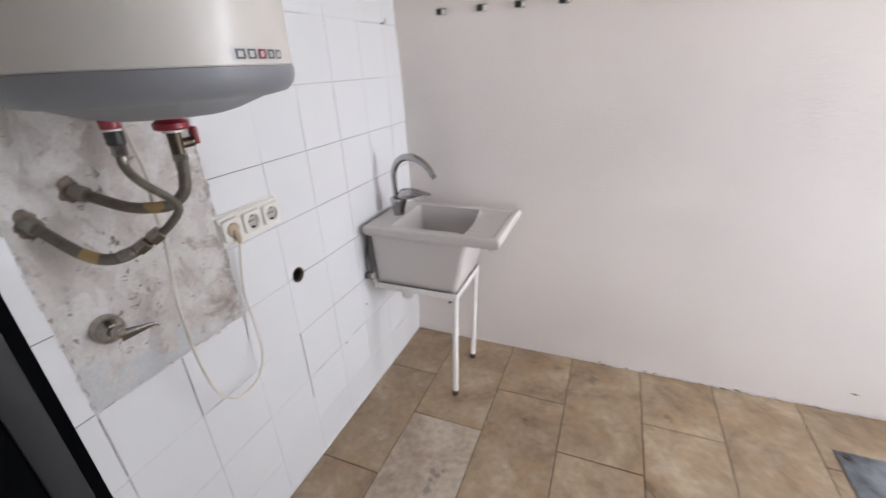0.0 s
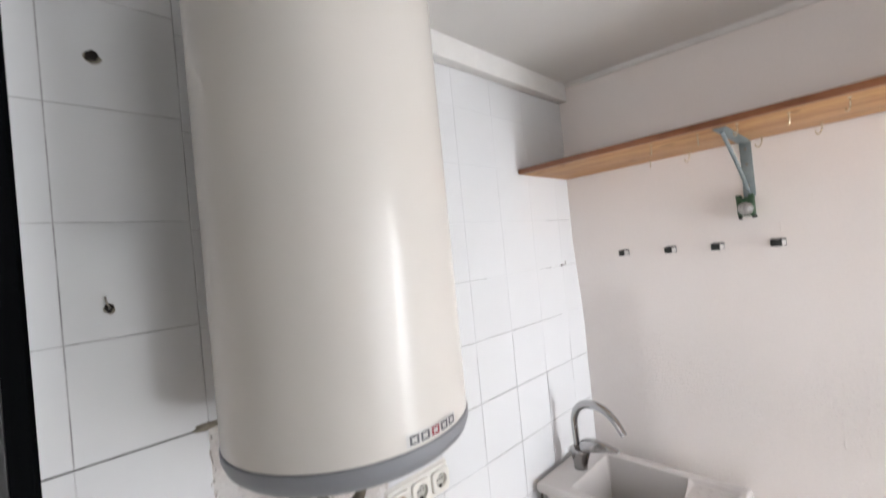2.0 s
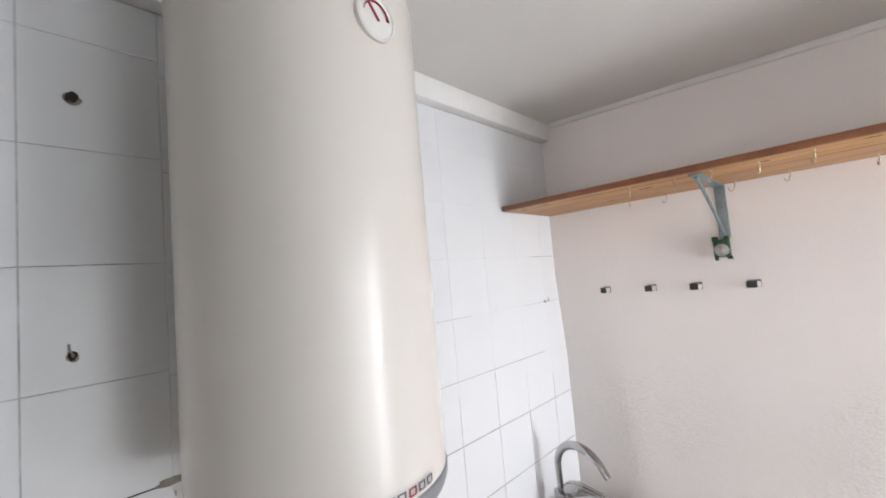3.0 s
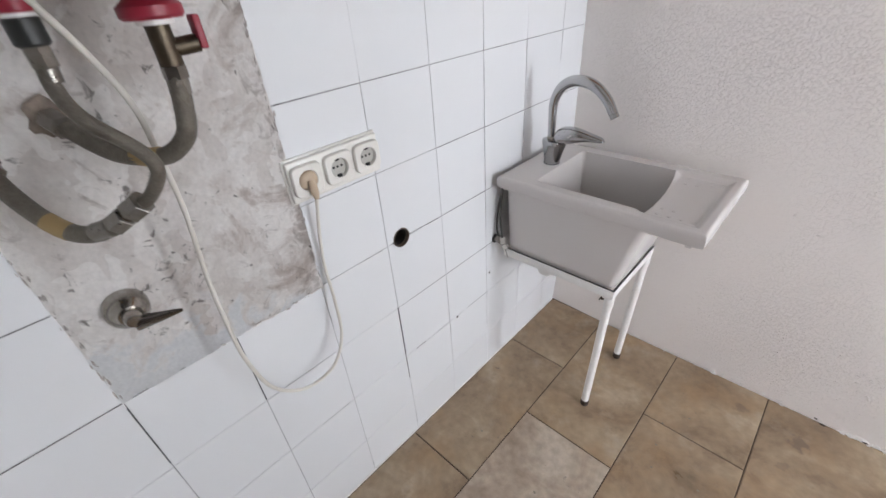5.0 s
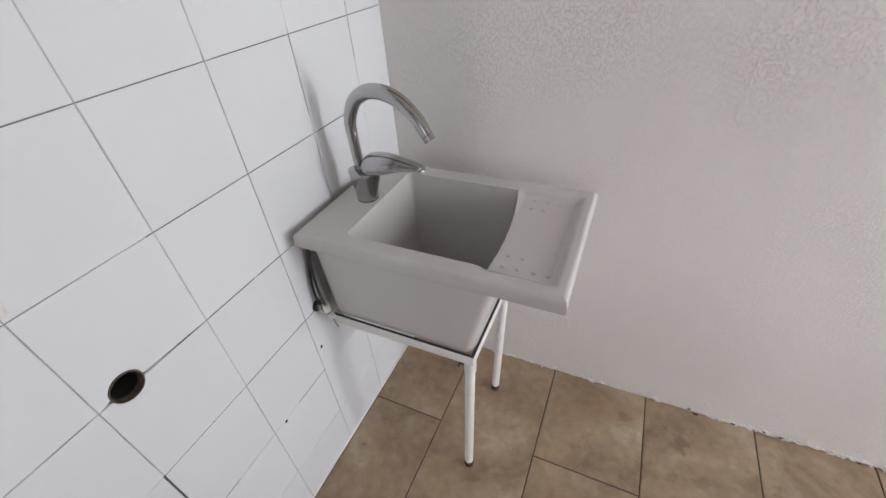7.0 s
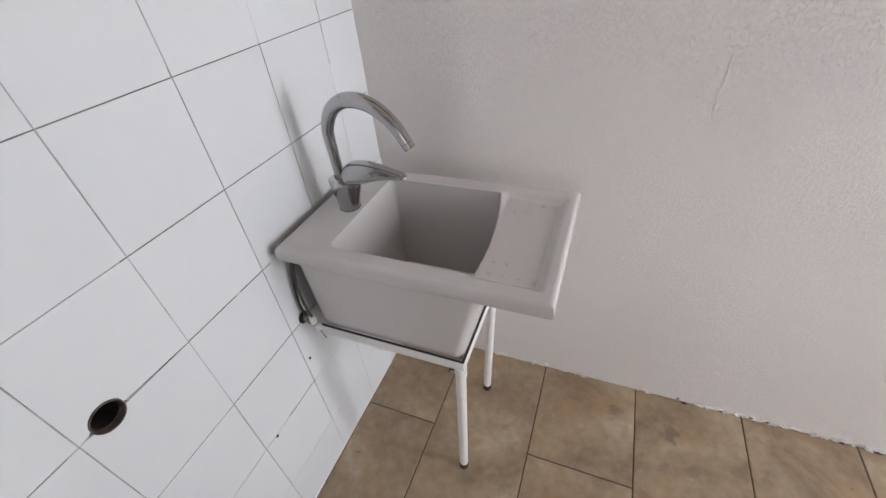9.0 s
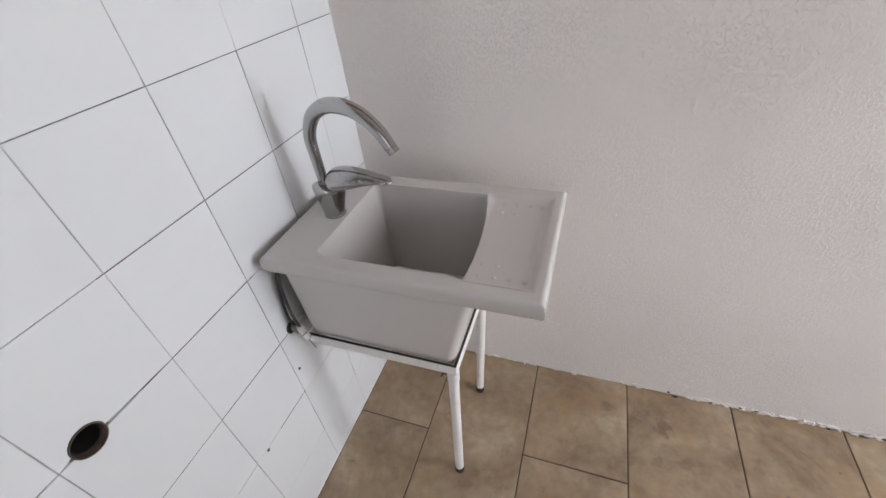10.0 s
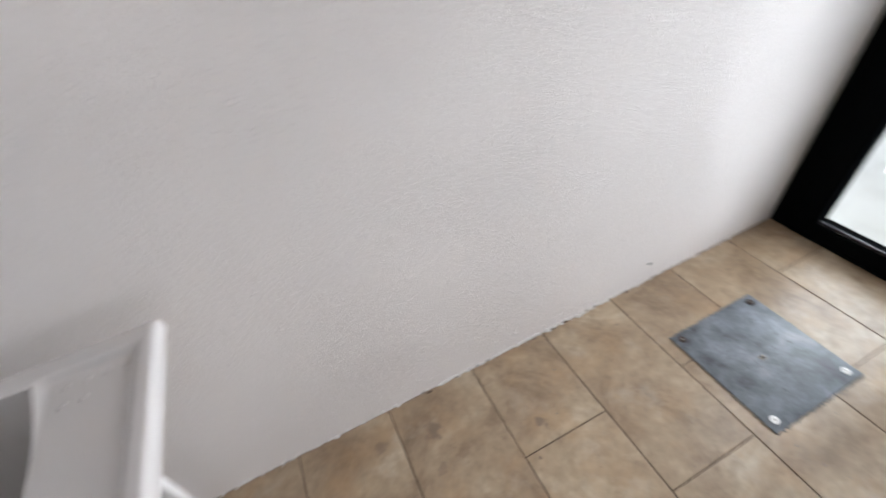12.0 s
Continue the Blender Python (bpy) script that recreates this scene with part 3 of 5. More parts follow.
# painted plaster wall behind the sink
def ease(a, b, v):
    t = min(max((v - a) / (b - a), 0), 1)
    return t * t * (3 - 2 * t)


def plaster_face(x, z):
    """The plaster runs hollow and uneven towards the tiled corner."""
    near = 1 - ease(0.0, 0.30, x)
    hollow = 0.034 * near * (1 - ease(1.25, 1.7, z)) * ease(-0.12, 0.35, z)
    return hollow + 0.0022 * near ** 4 * noise.noise(Vector((x * 8, 4.0, z * 13)))


def plaster_wall():
    bm = bmesh.new()
    xs = [-0.02 + 0.02 * k for k in range(18)] + [0.5, 0.9, 1.4, 2.0, EAST + 0.15]
    zs = [-0.02 + (TOP + 0.04) * k / 90 for k in range(91)]
    front = [[bm.verts.new((x, plaster_face(max(x, 0), z), z)) for z in zs] for x in xs]
    back = [[bm.verts.new((x, 0.15, z)) for z in (zs[0], zs[-1])] for x in xs]
    for p, q, bp, bq in zip(front, front[1:], back, back[1:]):
        for k in range(90):
            bm.faces.new((p[k], q[k], q[k + 1], p[k + 1]))
        bm.faces.new((bp[0], bp[1], bq[1], bq[0]))
        bm.faces.new((p[0], bp[0], bq[0], q[0]))
        bm.faces.new((p[-1], q[-1], bq[1], bp[1]))
    for col, pair in ((front[0], back[0]), (front[-1], back[-1])):
        bm.faces.new([*col, pair[1], pair[0]])
    return bm


plaster_bm = plaster_wall()
wall_north = structure("wall_north", plaster_bm, PLASTER, "rough white painted plaster wall with a ragged bottom edge", "wall", True)

# tiled wall, in four blocks round the waste hole
HOLE = (-0.837, 0.764)
hy0, hy1, hz0, hz1 = HOLE[0] - 0.03, HOLE[0] + 0.03, HOLE[1] - 0.03, HOLE[1] + 0.03
wb = bmesh.new()
for (y0, y1, z0, z1) in ((SOUTH, hy0, -0.02, TOP), (hy1, 0.06, -0.02, TOP), (hy0, hy1, -0.02, hz0), (hy0, hy1, hz1, TOP)):
    box((-0.13, y0, z0), (-0.0016, y1, z1), bm=wb)
wall_west = structure("wall_west", wb, GROUT, "white painted square-tiled wall with thin dark grout lines", "wall")

# back wall with the doorway that the camera comes through
DOOR_X0, DOOR_X1, DOOR_H = 0.55, 2.25, 2.12
sb = bmesh.new()
box((-0.13, SOUTH - 0.14, -0.02), (DOOR_X0, SOUTH, TOP), bm=sb)
box((DOOR_X1, SOUTH - 0.14, -0.02), (EAST + 0.15, SOUTH, TOP), bm=sb)
box((DOOR_X0, SOUTH - 0.14, DOOR_H), (DOOR_X1, SOUTH, TOP), bm=sb)
structure("wall_south", sb, TRIM, "plain white painted wall with a doorway", "wall")

# wall with the glazed door to the outside
eb = bmesh.new()
box((EAST, SOUTH, 2.14), (EAST + 0.15, 0, TOP), bm=eb)
structure("wall_east", eb, TRIM, "plain white wall over the glazed door", "wall")

def sloped(bm):
    """The ceiling falls a little towards the glazed door."""
    for v in bm.verts:
        v.co.z -= 0.041 * max(v.co.x, 0)
    return bm


structure("ceiling", sloped(box((-0.13, SOUTH - 0.14, TOP), (EAST + 0.15, 0.15, TOP + 0.14))), CEILING, "flat off-white painted ceiling", "ceiling")
fb = box((-0.13, SOUTH - 0.14, -0.12), (EAST + 0.1, 0.15, -0.0022))
box((-0.6, -4.9, -0.12), (EAST + 0.6, SOUTH - 0.14, -0.0022), bm=fb)
floor = structure("floor", fb, JOINT, "beige stone-look tile floor in staggered rows with dark joints", "floor")

structure("ground", box((-40, -40, -0.30), (60, 40, -0.03)), PAVING, "pale sunlit concrete ground outside the glazed door", "ground")

# unseen room assumed behind the doorway; it closes off the light there
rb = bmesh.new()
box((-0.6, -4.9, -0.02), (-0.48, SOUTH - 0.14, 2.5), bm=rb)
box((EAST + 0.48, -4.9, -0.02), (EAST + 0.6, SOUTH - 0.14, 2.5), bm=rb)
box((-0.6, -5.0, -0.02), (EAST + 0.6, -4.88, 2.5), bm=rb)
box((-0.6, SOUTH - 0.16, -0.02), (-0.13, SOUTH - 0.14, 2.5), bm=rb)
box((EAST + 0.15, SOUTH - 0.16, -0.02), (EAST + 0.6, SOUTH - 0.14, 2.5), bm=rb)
# strip added over the doorway to stop sunlight leaking in
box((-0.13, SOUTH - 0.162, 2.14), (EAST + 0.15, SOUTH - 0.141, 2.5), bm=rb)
structure("wall_unseen_room", rb, UNSEEN_DARK, "dark walls of an unseen room, assumed behind the doorway", "wall")
structure("ceiling_unseen_room", box((-0.6, -5.0, 2.43), (EAST + 0.6, SOUTH - 0.14, 2.55)), CEILING, "plain ceiling of an unseen room, assumed behind the doorway", "ceiling")

# ceiling mouldings
beam = structure("trim_west", box((-0.002, SOUTH, 2.249), (0.04, -0.004, TOP - 0.001), 0.004), TRIM, "white painted boxed cornice above the wall tiles", "trim", True)
cove = bmesh.new()
box((0.042, -0.018, TOP - 0.024), (EAST, -0.0005, TOP - 0.0005), 0.006, 3, bm=cove)
structure("trim_north", sloped(cove), TRIM, "thin white cornice strip under the ceiling", "trim", True)

# bare mortar patch where six tiles are missing
pb = bmesh.new()
Y0, Y1, Z0, Z1 = -1.468, -1.073, 0.752, 1.362
NY, NZ = 60, 92
grid = []
for a in range(NY + 1):
    col = []
    for b in range(NZ + 1):
        y, z = Y0 + (Y1 - Y0) * a / NY, Z0 + (Z1 - Z0) * b / NZ
        edge = min(a, b, NY - a, NZ - b)
        h = 0.0020 * math.tanh(0.8 * noise.fractal(Vector((y * 14, z * 14, 1)), 0.9, 2.0, 4)) + 0.0005 * noise.noise(Vector((y * 70, z * 70, 3)))
        wob = 0.004 * noise.noise(Vector((y * 25, z * 25, 9)))
        lowering = -0.0022 * max(0, 1 - edge / 2.0) * (0.6 + noise.noise(Vector((y * 40, z * 40, 5))))
        col.append(pb.verts.new((0.0018 + h + lowering, y + (wob if 0 < a < NY else 0), z + (wob if 0 < b < NZ else 0))))
    grid.append(col)
for a in range(NY):
    for b in range(NZ):
        pb.faces.new((grid[a][b], grid[a + 1][b], grid[a + 1][b + 1], grid[a][b + 1]))
bmesh.ops.solidify(pb, geom=pb.faces[:], thickness=-0.012)
part("mortar_patch", pb, PATCH, wall_west, "stained bare grey mortar where tiles are missing")

# broken edges of the patch
rag = bmesh.new()
rp = random.Random(21)
for k in range(230):
    t = rp.random() if k % 3 else 0.15 * rp.randrange(1, 7) + rp.gauss(0, 0.02)
    side = rp.choice((0, 0, 1, 1, 2, 3))
    j2 = rp.gauss(0, 0.0025)
    y, z = ((Y0 + 0.002 + j2, Z0 + t * (Z1 - Z0)), (Y1 - 0.003 + j2, Z0 + t * (Z1 - Z0)), (Y0 + t * (Y1 - Y0), Z0 + 0.004 + j2), (Y0 + t * (Y1 - Y0), Z1 - 0.004 + j2))[side]
    if side == 2 and y < -1.30:
        continue
    lump((0.0006, y, z), rp.uniform(0.0005, 0.0023), k, bm=rag, squash=(0.4, rp.uniform(0.5, 1.0) * (4 if side > 1 else 1), rp.uniform(0.6, 1.2) * (1 if side > 1 else 4)), sub=1)
part("patch_edge", rag, PATCH_EDGE, wall_west, "crumbled dark mortar edge of the bare patch", smooth=False)["kind"] = "stuff"
# plaster bead in the corner beside the doorway
bead = bmesh.new()
n = 90
strip = []
for k in range(n + 1):
    z = 0.002 + (2.245 - 0.002) * k / n
    w = 0.012 + 0.005 * noise.noise(Vector((3, z * 9, 1)))
    strip.append([bead.verts.new(p) for p in ((-0.001, SOUTH + 0.004 + w, z), (0.0035 + 0.0015 * noise.noise(Vector((z * 14, 2, 0))), SOUTH + 0.004 + w * 0.6, z), (0.010, SOUTH + 0.004, z), (0.010, SOUTH - 0.001, z), (-0.001, SOUTH - 0.001, z))])
for p, q in zip(strip, strip[1:]):
    for k in range(5):
        bead.faces.new((p[k], p[(k + 1) % 5], q[(k + 1) % 5], q[k]))
bead.faces.new(strip[0])
bead.faces.new(strip[-1])
structure("trim_corner", bead, TRIM, "uneven white plaster bead in the corner", "trim", True)

# waste hole
hb = lathe([(0.0258, -0.10), (0.0258, 0.0022), (0.0242, 0.0022), (0.0228, -0.003), (0.0226, -0.010), (0.0258, -0.10)],
           Matrix.Translation((0, *HOLE)) @ pose(0, 0, 0, 0, 90, 0), 32, caps=False)
hole_pipe = thing("waste_pipe", (0, *HOLE), "open dark waste pipe end set in the tiled wall", "pipe")
part("pipe", hb, PIPE_RIM, hole_pipe, "dark brown pipe rim")
# shade inside the pipe is put into the colour of sleeve and end disc
part("bore", lathe([(0.0228, -0.0085), (0.0210, -0.0095), (0.0208, -0.0925), (0.0230, -0.0925), (0.0228, -0.0085)], Matrix.Translation((0, *HOLE)) @ pose(0, 0, 0, 0, 90, 0), 32, caps=False), DARK, hole_pipe, "inside of the pipe, its deep shade put in as black")
part("plug_back", lathe([(0.0245, -0.098), (0.0245, -0.09)], Matrix.Translation((0, *HOLE)) @ pose(0, 0, 0, 0, 90, 0), 24), DARK, hole_pipe)


# ---------------------------------------------------------------- doors
def east_door():
    d = thing("glazed_door", (EAST + 0.04, -0.87, 0), "black aluminium glazed door, closed, bright outside", "door", kind="structure")
    x0, x1 = EAST - 0.002, EAST + 0.075
    ys = (-0.001, SOUTH + 0.001)
    part("door_frame", box((x0 + 0.02, -0.075, 0), (x1 + 0.02, ys[0], 2.14), 0.004), BLACK_METAL, d)
    part("door_frame", box((x0 + 0.02, ys[1], 0), (x1 + 0.02, ys[1] + 0.06, 2.14), 0.004), BLACK_METAL, d)
    part("door_frame", box((x0 + 0.022, ys[1] + 0.06, 2.08), (x1 + 0.02, -0.075, 2.14), 0.004), BLACK_METAL, d)
    part("threshold", box((x0 + 0.016, ys[1] + 0.06, 0), (x1 + 0.02, -0.075, 0.018), 0.003), BLACK_METAL, d)
    mid = -0.70
    for a, b in ((-0.077, mid + 0.002), (mid - 0.002, SOUTH + 0.062)):
        leaf = part("door_leaf", box((x0 + 0.01, b, 0.02), (x1 + 0.01, b + 0.075, 2.078), 0.005), BLACK_METAL, d)
        part("stile", box((x0 + 0.01, a - 0.085, 0.02), (x1 + 0.01, a, 2.078), 0.005), BLACK_METAL, leaf)
        part("bottom_rail", box((x0 + 0.012, b + 0.075, 0.02), (x1 + 0.008, a - 0.085, 0.083), 0.005), BLACK_METAL, leaf)
        part("top_rail", box((x0 + 0.012, b + 0.075, 1.99), (x1 + 0.008, a - 0.085, 2.076), 0.005), BLACK_METAL, leaf)
        part("glazing_bead", box((x0 + 0.018, b + 0.077, 0.083), (x0 + 0.03, a - 0.087, 0.096), 0.002), GREY_METAL, leaf)
        pane = part("pane", box((x0 + 0.034, b + 0.07, 0.078), (x0 + 0.042, a - 0.08, 1.995)), GLASS, leaf, "clear glass pane", smooth=False)
        pane.visible_shadow = False


east_door()


def south_frame():
    d = thing("door_frame", (DOOR_X0, SOUTH, 0), "black and grey aluminium frame of the open doorway", "door", kind="structure")
    part("jamb", box((DOOR_X0 - 0.002, SOUTH - 0.145, 0), (DOOR_X0 + 0.05, SOUTH + 0.051, DOOR_H), 0.003), BLACK_METAL, d)
    part("jamb_cover", box((DOOR_X0 + 0.05, SOUTH + 0.022, 0.0), (DOOR_X0 + 0.053, SOUTH + 0.041, DOOR_H - 0.06), 0.001), GREY_METAL, d, "grey aluminium jamb strip")
    part("jamb", box((DOOR_X1 - 0.05, SOUTH - 0.145, 0), (DOOR_X1 + 0.002, SOUTH + 0.045, DOOR_H), 0.004), BLACK_METAL, d)
    part("head", box((DOOR_X0 + 0.05, SOUTH - 0.145, DOOR_H - 0.055), (DOOR_X1 - 0.05, SOUTH + 0.044, DOOR_H + 0.002), 0.004), BLACK_METAL, d)


south_frame()


# ---------------------------------------------------------------- water heater
BX, BY, BR = 0.284, -1.320, 0.195


def water_heater():
    d = thing("water_heater", (BX, BY, 1.32), "tall cream enamelled water heater with a grey cap on the wall", "water heater")
    m = Matrix.Translation((BX, BY, 0))
    top = [(BR * 0.35, 2.205), (BR * 0.7, 2.198), (BR * 0.9, 2.182), (BR * 0.975, 2.162), (BR, 2.135)]
    part("casing", lathe([(0, 2.207), *top, (BR, 1.9), (BR, 1.6), (BR, 1.395), (BR - 0.004, 1.391)], m, 96), ENAMEL, d)
    part("bottom_cap", lathe([(BR - 0.004, 1.394), (BR + 0.0015, 1.392), (BR + 0.0015, 1.380), (BR - 0.003, 1.368), (BR - 0.014, 1.358),
                              (BR - 0.036, 1.353), (BR - 0.050, 1.351), (BR - 0.09, 1.336), (BR - 0.115, 1.330), (0, 1.328)], m, 96), GREY_PLASTIC, d, "matt grey plastic bottom cap")
    # casing seam on the side turned to the wall, and brackets
    for z in (1.55, 2.0):
        part("wall_bracket", box((0.001, BY - 0.12, z - 0.03), (BX - BR * 0.72, BY + 0.12, z + 0.03), 0.003), WHITE_STEEL, d)
    # thermometer dial
    ang = radians(3.5)
    dial = along((BX + (BR - 0.001) * math.cos(ang), BY + (BR - 0.001) * math.sin(ang), 2.056), (BX + 2 * math.cos(ang), BY + 2 * math.sin(ang), 2.056))
    gauge = part("thermometer", lathe([(0.034, -0.004), (0.034, 0.006), (0.031, 0.0085), (0.029, 0.006), (0, 0.006)], dial, 40), WHITE_PLASTIC, d, "round white thermometer dial with a red scale")
    arc = bmesh.new()
    for k in range(14):
        a0, a1 = radians(-20 + k * 12), radians(-20 + (k + 1) * 12)
        w0, w1 = 0.002 + 0.0003 * (14 - k) * 0.9, 0.002 + 0.0003 * (13 - k) * 0.9
        q = [(0.024, a0), (0.024, a1), (0.024 - w1, a1), (0.024 - w0, a0)]
        arc.faces.new([arc.verts.new(dial @ Vector((-r * math.sin(a - 1.2), r * math.cos(a - 1.2), 0.0066))) for r, a in q])
    bmesh.ops.solidify(arc, geom=arc.faces[:], thickness=0.0005)
    part("scale", arc, RED, gauge, "red temperature scale", smooth=False)
    needle = box((-0.0022, -0.006, 0.0062), (0.0022, 0.021, 0.0076), 0.0005)
    bmesh.ops.transform(needle, matrix=dial @ pose(0, 0, 0, 0, 0, 38), verts=needle.verts[:])
    part("needle", needle, RED, gauge)
    # maker's badge as plain shapes
    badge = bmesh.new()
    a0, a1 = -10.0, 18.5
    steps = 16
    lo, hi = 1.398, 1.4155
    ring = []
    for k in range(steps + 1):
        a = radians(a0 + (a1 - a0) * k / steps)
        ring.append([badge.verts.new((BX + (BR + 0.0008) * math.cos(a), BY + (BR + 0.0008) * math.sin(a), z)) for z in (lo, hi)])
    for p, q in zip(ring, ring[1:]):
        badge.faces.new((p[0], q[0], q[1], p[1]))
    plate = part("badge", badge, BADGE, d, "pale curved badge")

    def bar(u0, u1, v0, v1, mat):
        bb = bmesh.new()
        n = max(2, int((u1 - u0) * 40))
        col = []
        for k in range(n + 1):
            a = radians(a0 + (a1 - a0) * (u0 + (u1 - u0) * k / n))
            col.append([bb.verts.new((BX + (BR + 0.0018) * math.cos(a), BY + (BR + 0.0018) * math.sin(a), lo + (hi - lo) * v)) for v in (v0, v1)])
        for p, q in zip(col, col[1:]):
            bb.faces.new((p[0], q[0], q[1], p[1]))
        part("badge_mark", bb, mat, plate, smooth=False)

    for u, mat in ((0.05, INK), (0.235, INK), (0.43, RED), (0.62, INK), (0.81, INK)):
        bar(u, u + 0.15, 0.70, 0.84, mat)
        bar(u, u + 0.15, 0.16, 0.30, mat)
        bar(u, u + 0.035, 0.30, 0.70, mat)
        bar(u + 0.115, u + 0.15, 0.30, 0.70, mat)
    return d


water_heater()


def heater_fittings():
    FX = 0.168
    cold, hot = Vector((FX, -1.342, 1.31)), Vector((FX, -1.240, 1.31))
    # cold side
    c = thing("cold_water_hose", cold, "braided cold water hose with a black adapter and yellow label", "hose")
    def down(p, z):
        return (p.x, p.y, z)
    part("collar", rod(down(cold, 1.356), down(cold, 1.311), 0.0152, 0.002, 24), RED, c, "red plastic ring")
    part("washer", rod(down(cold, 1.3115), down(cold, 1.308), 0.0135, 0, 24), WHITE_PLASTIC, c)
    part("adapter", rod(down(cold, 1.3085), down(cold, 1.285), 0.0137, 0.002, 24), BLACK_PLASTIC, c, "black plastic adapter")
    part("nut", rod(down(cold, 1.286), down(cold, 1.267), 0.0112, 0.001, 6), DULL_STEEL, c)
    part("crimp", rod(down(cold, 1.268), (0.1695, -1.3435, 1.254), 0.0088, 0.001, 16), DULL_STEEL, c)
    line = [(0.168, -1.343, 1.275), (0.173, -1.345, 1.249), (0.19, -1.338, 1.222), (0.207, -1.31, 1.186), (0.211, -1.304, 1.163), (0.186, -1.317, 1.132), (0.168, -1.332, 1.119)]
    part("hose", tube(line, 0.0073, 12, 14), HOSE, c)
    j0, j1 = Vector((0.175, -1.325, 1.125)), Vector((0.145, -1.357, 1.099))
    part("joint_nut", rod(j0, j0.lerp(j1, 0.44), 0.0146, 0.001, 6), DULL_STEEL, c)
    part("joint_nut", rod(j0.lerp(j1, 0.56), j1, 0.0138, 0.001, 6), DULL_STEEL, c)
    part("joint_thread", rod(j0.lerp(j1, 0.42), j0.lerp(j1, 0.58), 0.0095, 0, 16), BRASS, c)
    part("crimp", rod((0.1415, -1.3600, 1.0970), (0.122, -1.376, 1.0895), 0.0116, 0.001, 16), DULL_STEEL, c)
    line2 = [(0.150, -1.352, 1.103), (0.128, -1.371, 1.090), (0.105, -1.391, 1.089), (0.078, -1.408, 1.103), (0.05, -1.422, 1.130), (0.016, -1.432, 1.159)]
    part("hose", tube(line2, 0.0105, 12, 16), HOSE, c)
    part("hose_label", tube([(0.098, -1.396, 1.091), (0.088, -1.4025, 1.0965), (0.076, -1.4092, 1.1048)], 0.0110, 5, 16), YELLOW, c, "worn yellow paper label")
    part("rust_stain", lump((0.0022, -1.4345, 1.163), 0.021, 61, squash=(0.16, 1.0, 1.15), sub=3), STAIN, c, "dark rust stain round the wall fitting")
    part("wall_nut", rod((0.001, -1.4345, 1.165), (0.023, -1.430, 1.154), 0.0155, 0.002, 6), DULL_STEEL, c)
    # hot side
    h = thing("hot_water_hose", hot, "braided hot water hose with a safety valve and red lever", "hose")
    part("collar", lathe([(0.027, 0), (0.030, 0.003), (0.030, 0.012), (0.022, 0.018), (0.022, 0.055)], Matrix.Translation(down(hot, 1.296)), 28), RED, h, "red plastic ring")
    part("washer", rod(down(hot, 1.2965), down(hot, 1.291), 0.018, 0, 24), WHITE_PLASTIC, h)
    part("safety_valve", rod(down(hot, 1.292), down(hot, 1.251), 0.0122, 0.001, 12), BRASS, h, "tarnished brass safety valve")
    part("valve_arm", rod((FX, -1.236, 1.268), (0.172, -1.207, 1.270), 0.0095, 0.001, 10), BRASS, h)
    part("lever", box((0.166, -1.209, 1.264), (0.184, -1.201, 1.297), 0.002), RED, h, "red plastic lever")
    part("nut", rod(down(hot, 1.252), (0.168, -1.2405, 1.238), 0.0128, 0.001, 6), DULL_STEEL, h)
    part("crimp", rod((0.168, -1.2405, 1.239), (0.170, -1.243, 1.222), 0.0113, 0.001, 16), DULL_STEEL, h)
    line3 = [(0.168, -1.240, 1.245), (0.172, -1.246, 1.211), (0.168, -1.254, 1.180), (0.152, -1.273, 1.160), (0.134, -1.293, 1.158), (0.095, -1.320, 1.165), (0.028, -1.346, 1.191)]
    part("hose", tube(line3, 0.0105, 12, 16), HOSE, h)
    part("hose_label", tube([(0.144, -1.2825, 1.1583), (0.134, -1.293, 1.158), (0.120, -1.3035, 1.1598)], 0.0110, 5, 16), YELLOW, h, "worn yellow paper label")
    part("rust_stain", lump((0.0022, -1.354, 1.200), 0.020, 67, squash=(0.16, 1.0, 1.2), sub=3), STAIN, h, "dark rust stain round the wall fitting")
    part("wall_nut", rod((0.006, -1.353, 1.200), (0.037, -1.345, 1.190), 0.0145, 0.002, 6), DULL_STEEL, h)


heater_fittings()


def shut_off_valve():
    v = thing("shut_off_valve", (0, -1.396, 0.925), "tarnished steel shut-off valve with a lever in the bare mortar", "valve")
    base = along((0.0005, -1.392, 0.918), (1, -1.392, 0.918))
    part("escutcheon", lathe([(0.031, 0), (0.031, 0.006), (0.0295, 0.018), (0.025, 0.027), (0.018, 0.032), (0.016, 0.034), (0, 0.035)], base, 40), VALVE_STEEL, v)
    part("hub", lathe([(0.0125, 0.03), (0.0125, 0.048), (0.010, 0.054), (0, 0.055)], base, 24), VALVE_STEEL, v)
    lev = bmesh.new()
    a, b = Vector((0.046, -1.392, 0.909)), Vector((0.070, -1.333, 0.909))
    n = 8
    rings = []
    d = (b - a)
    up = Vector((0.1, 0, 1)).normalized()
    out = d.cross(up).normalized()
    for k in range(n + 1):
        t = k / n
        hw = 0.0125 * (1 - t) ** 0.8 + 0.0022
        th = 0.0065 * (1 - t) + 0.0022
        p = a + d * t
        rings.append([lev.verts.new(p + hw * math.cos(q) * up + th * math.sin(q) * out) for q in (2 * math.pi * j / 10 for j in range(10))])
    for r0, r1 in zip(rings, rings[1:]):
        for k in range(10):
            lev.faces.new((r0[k], r0[(k + 1) % 10], r1[(k + 1) % 10], r1[k]))
    lev.faces.new(rings[0])
    lev.faces.new(rings[-1])
    part("lever", lev, VALVE_STEEL, v, "pointed steel lever")


shut_off_valve()


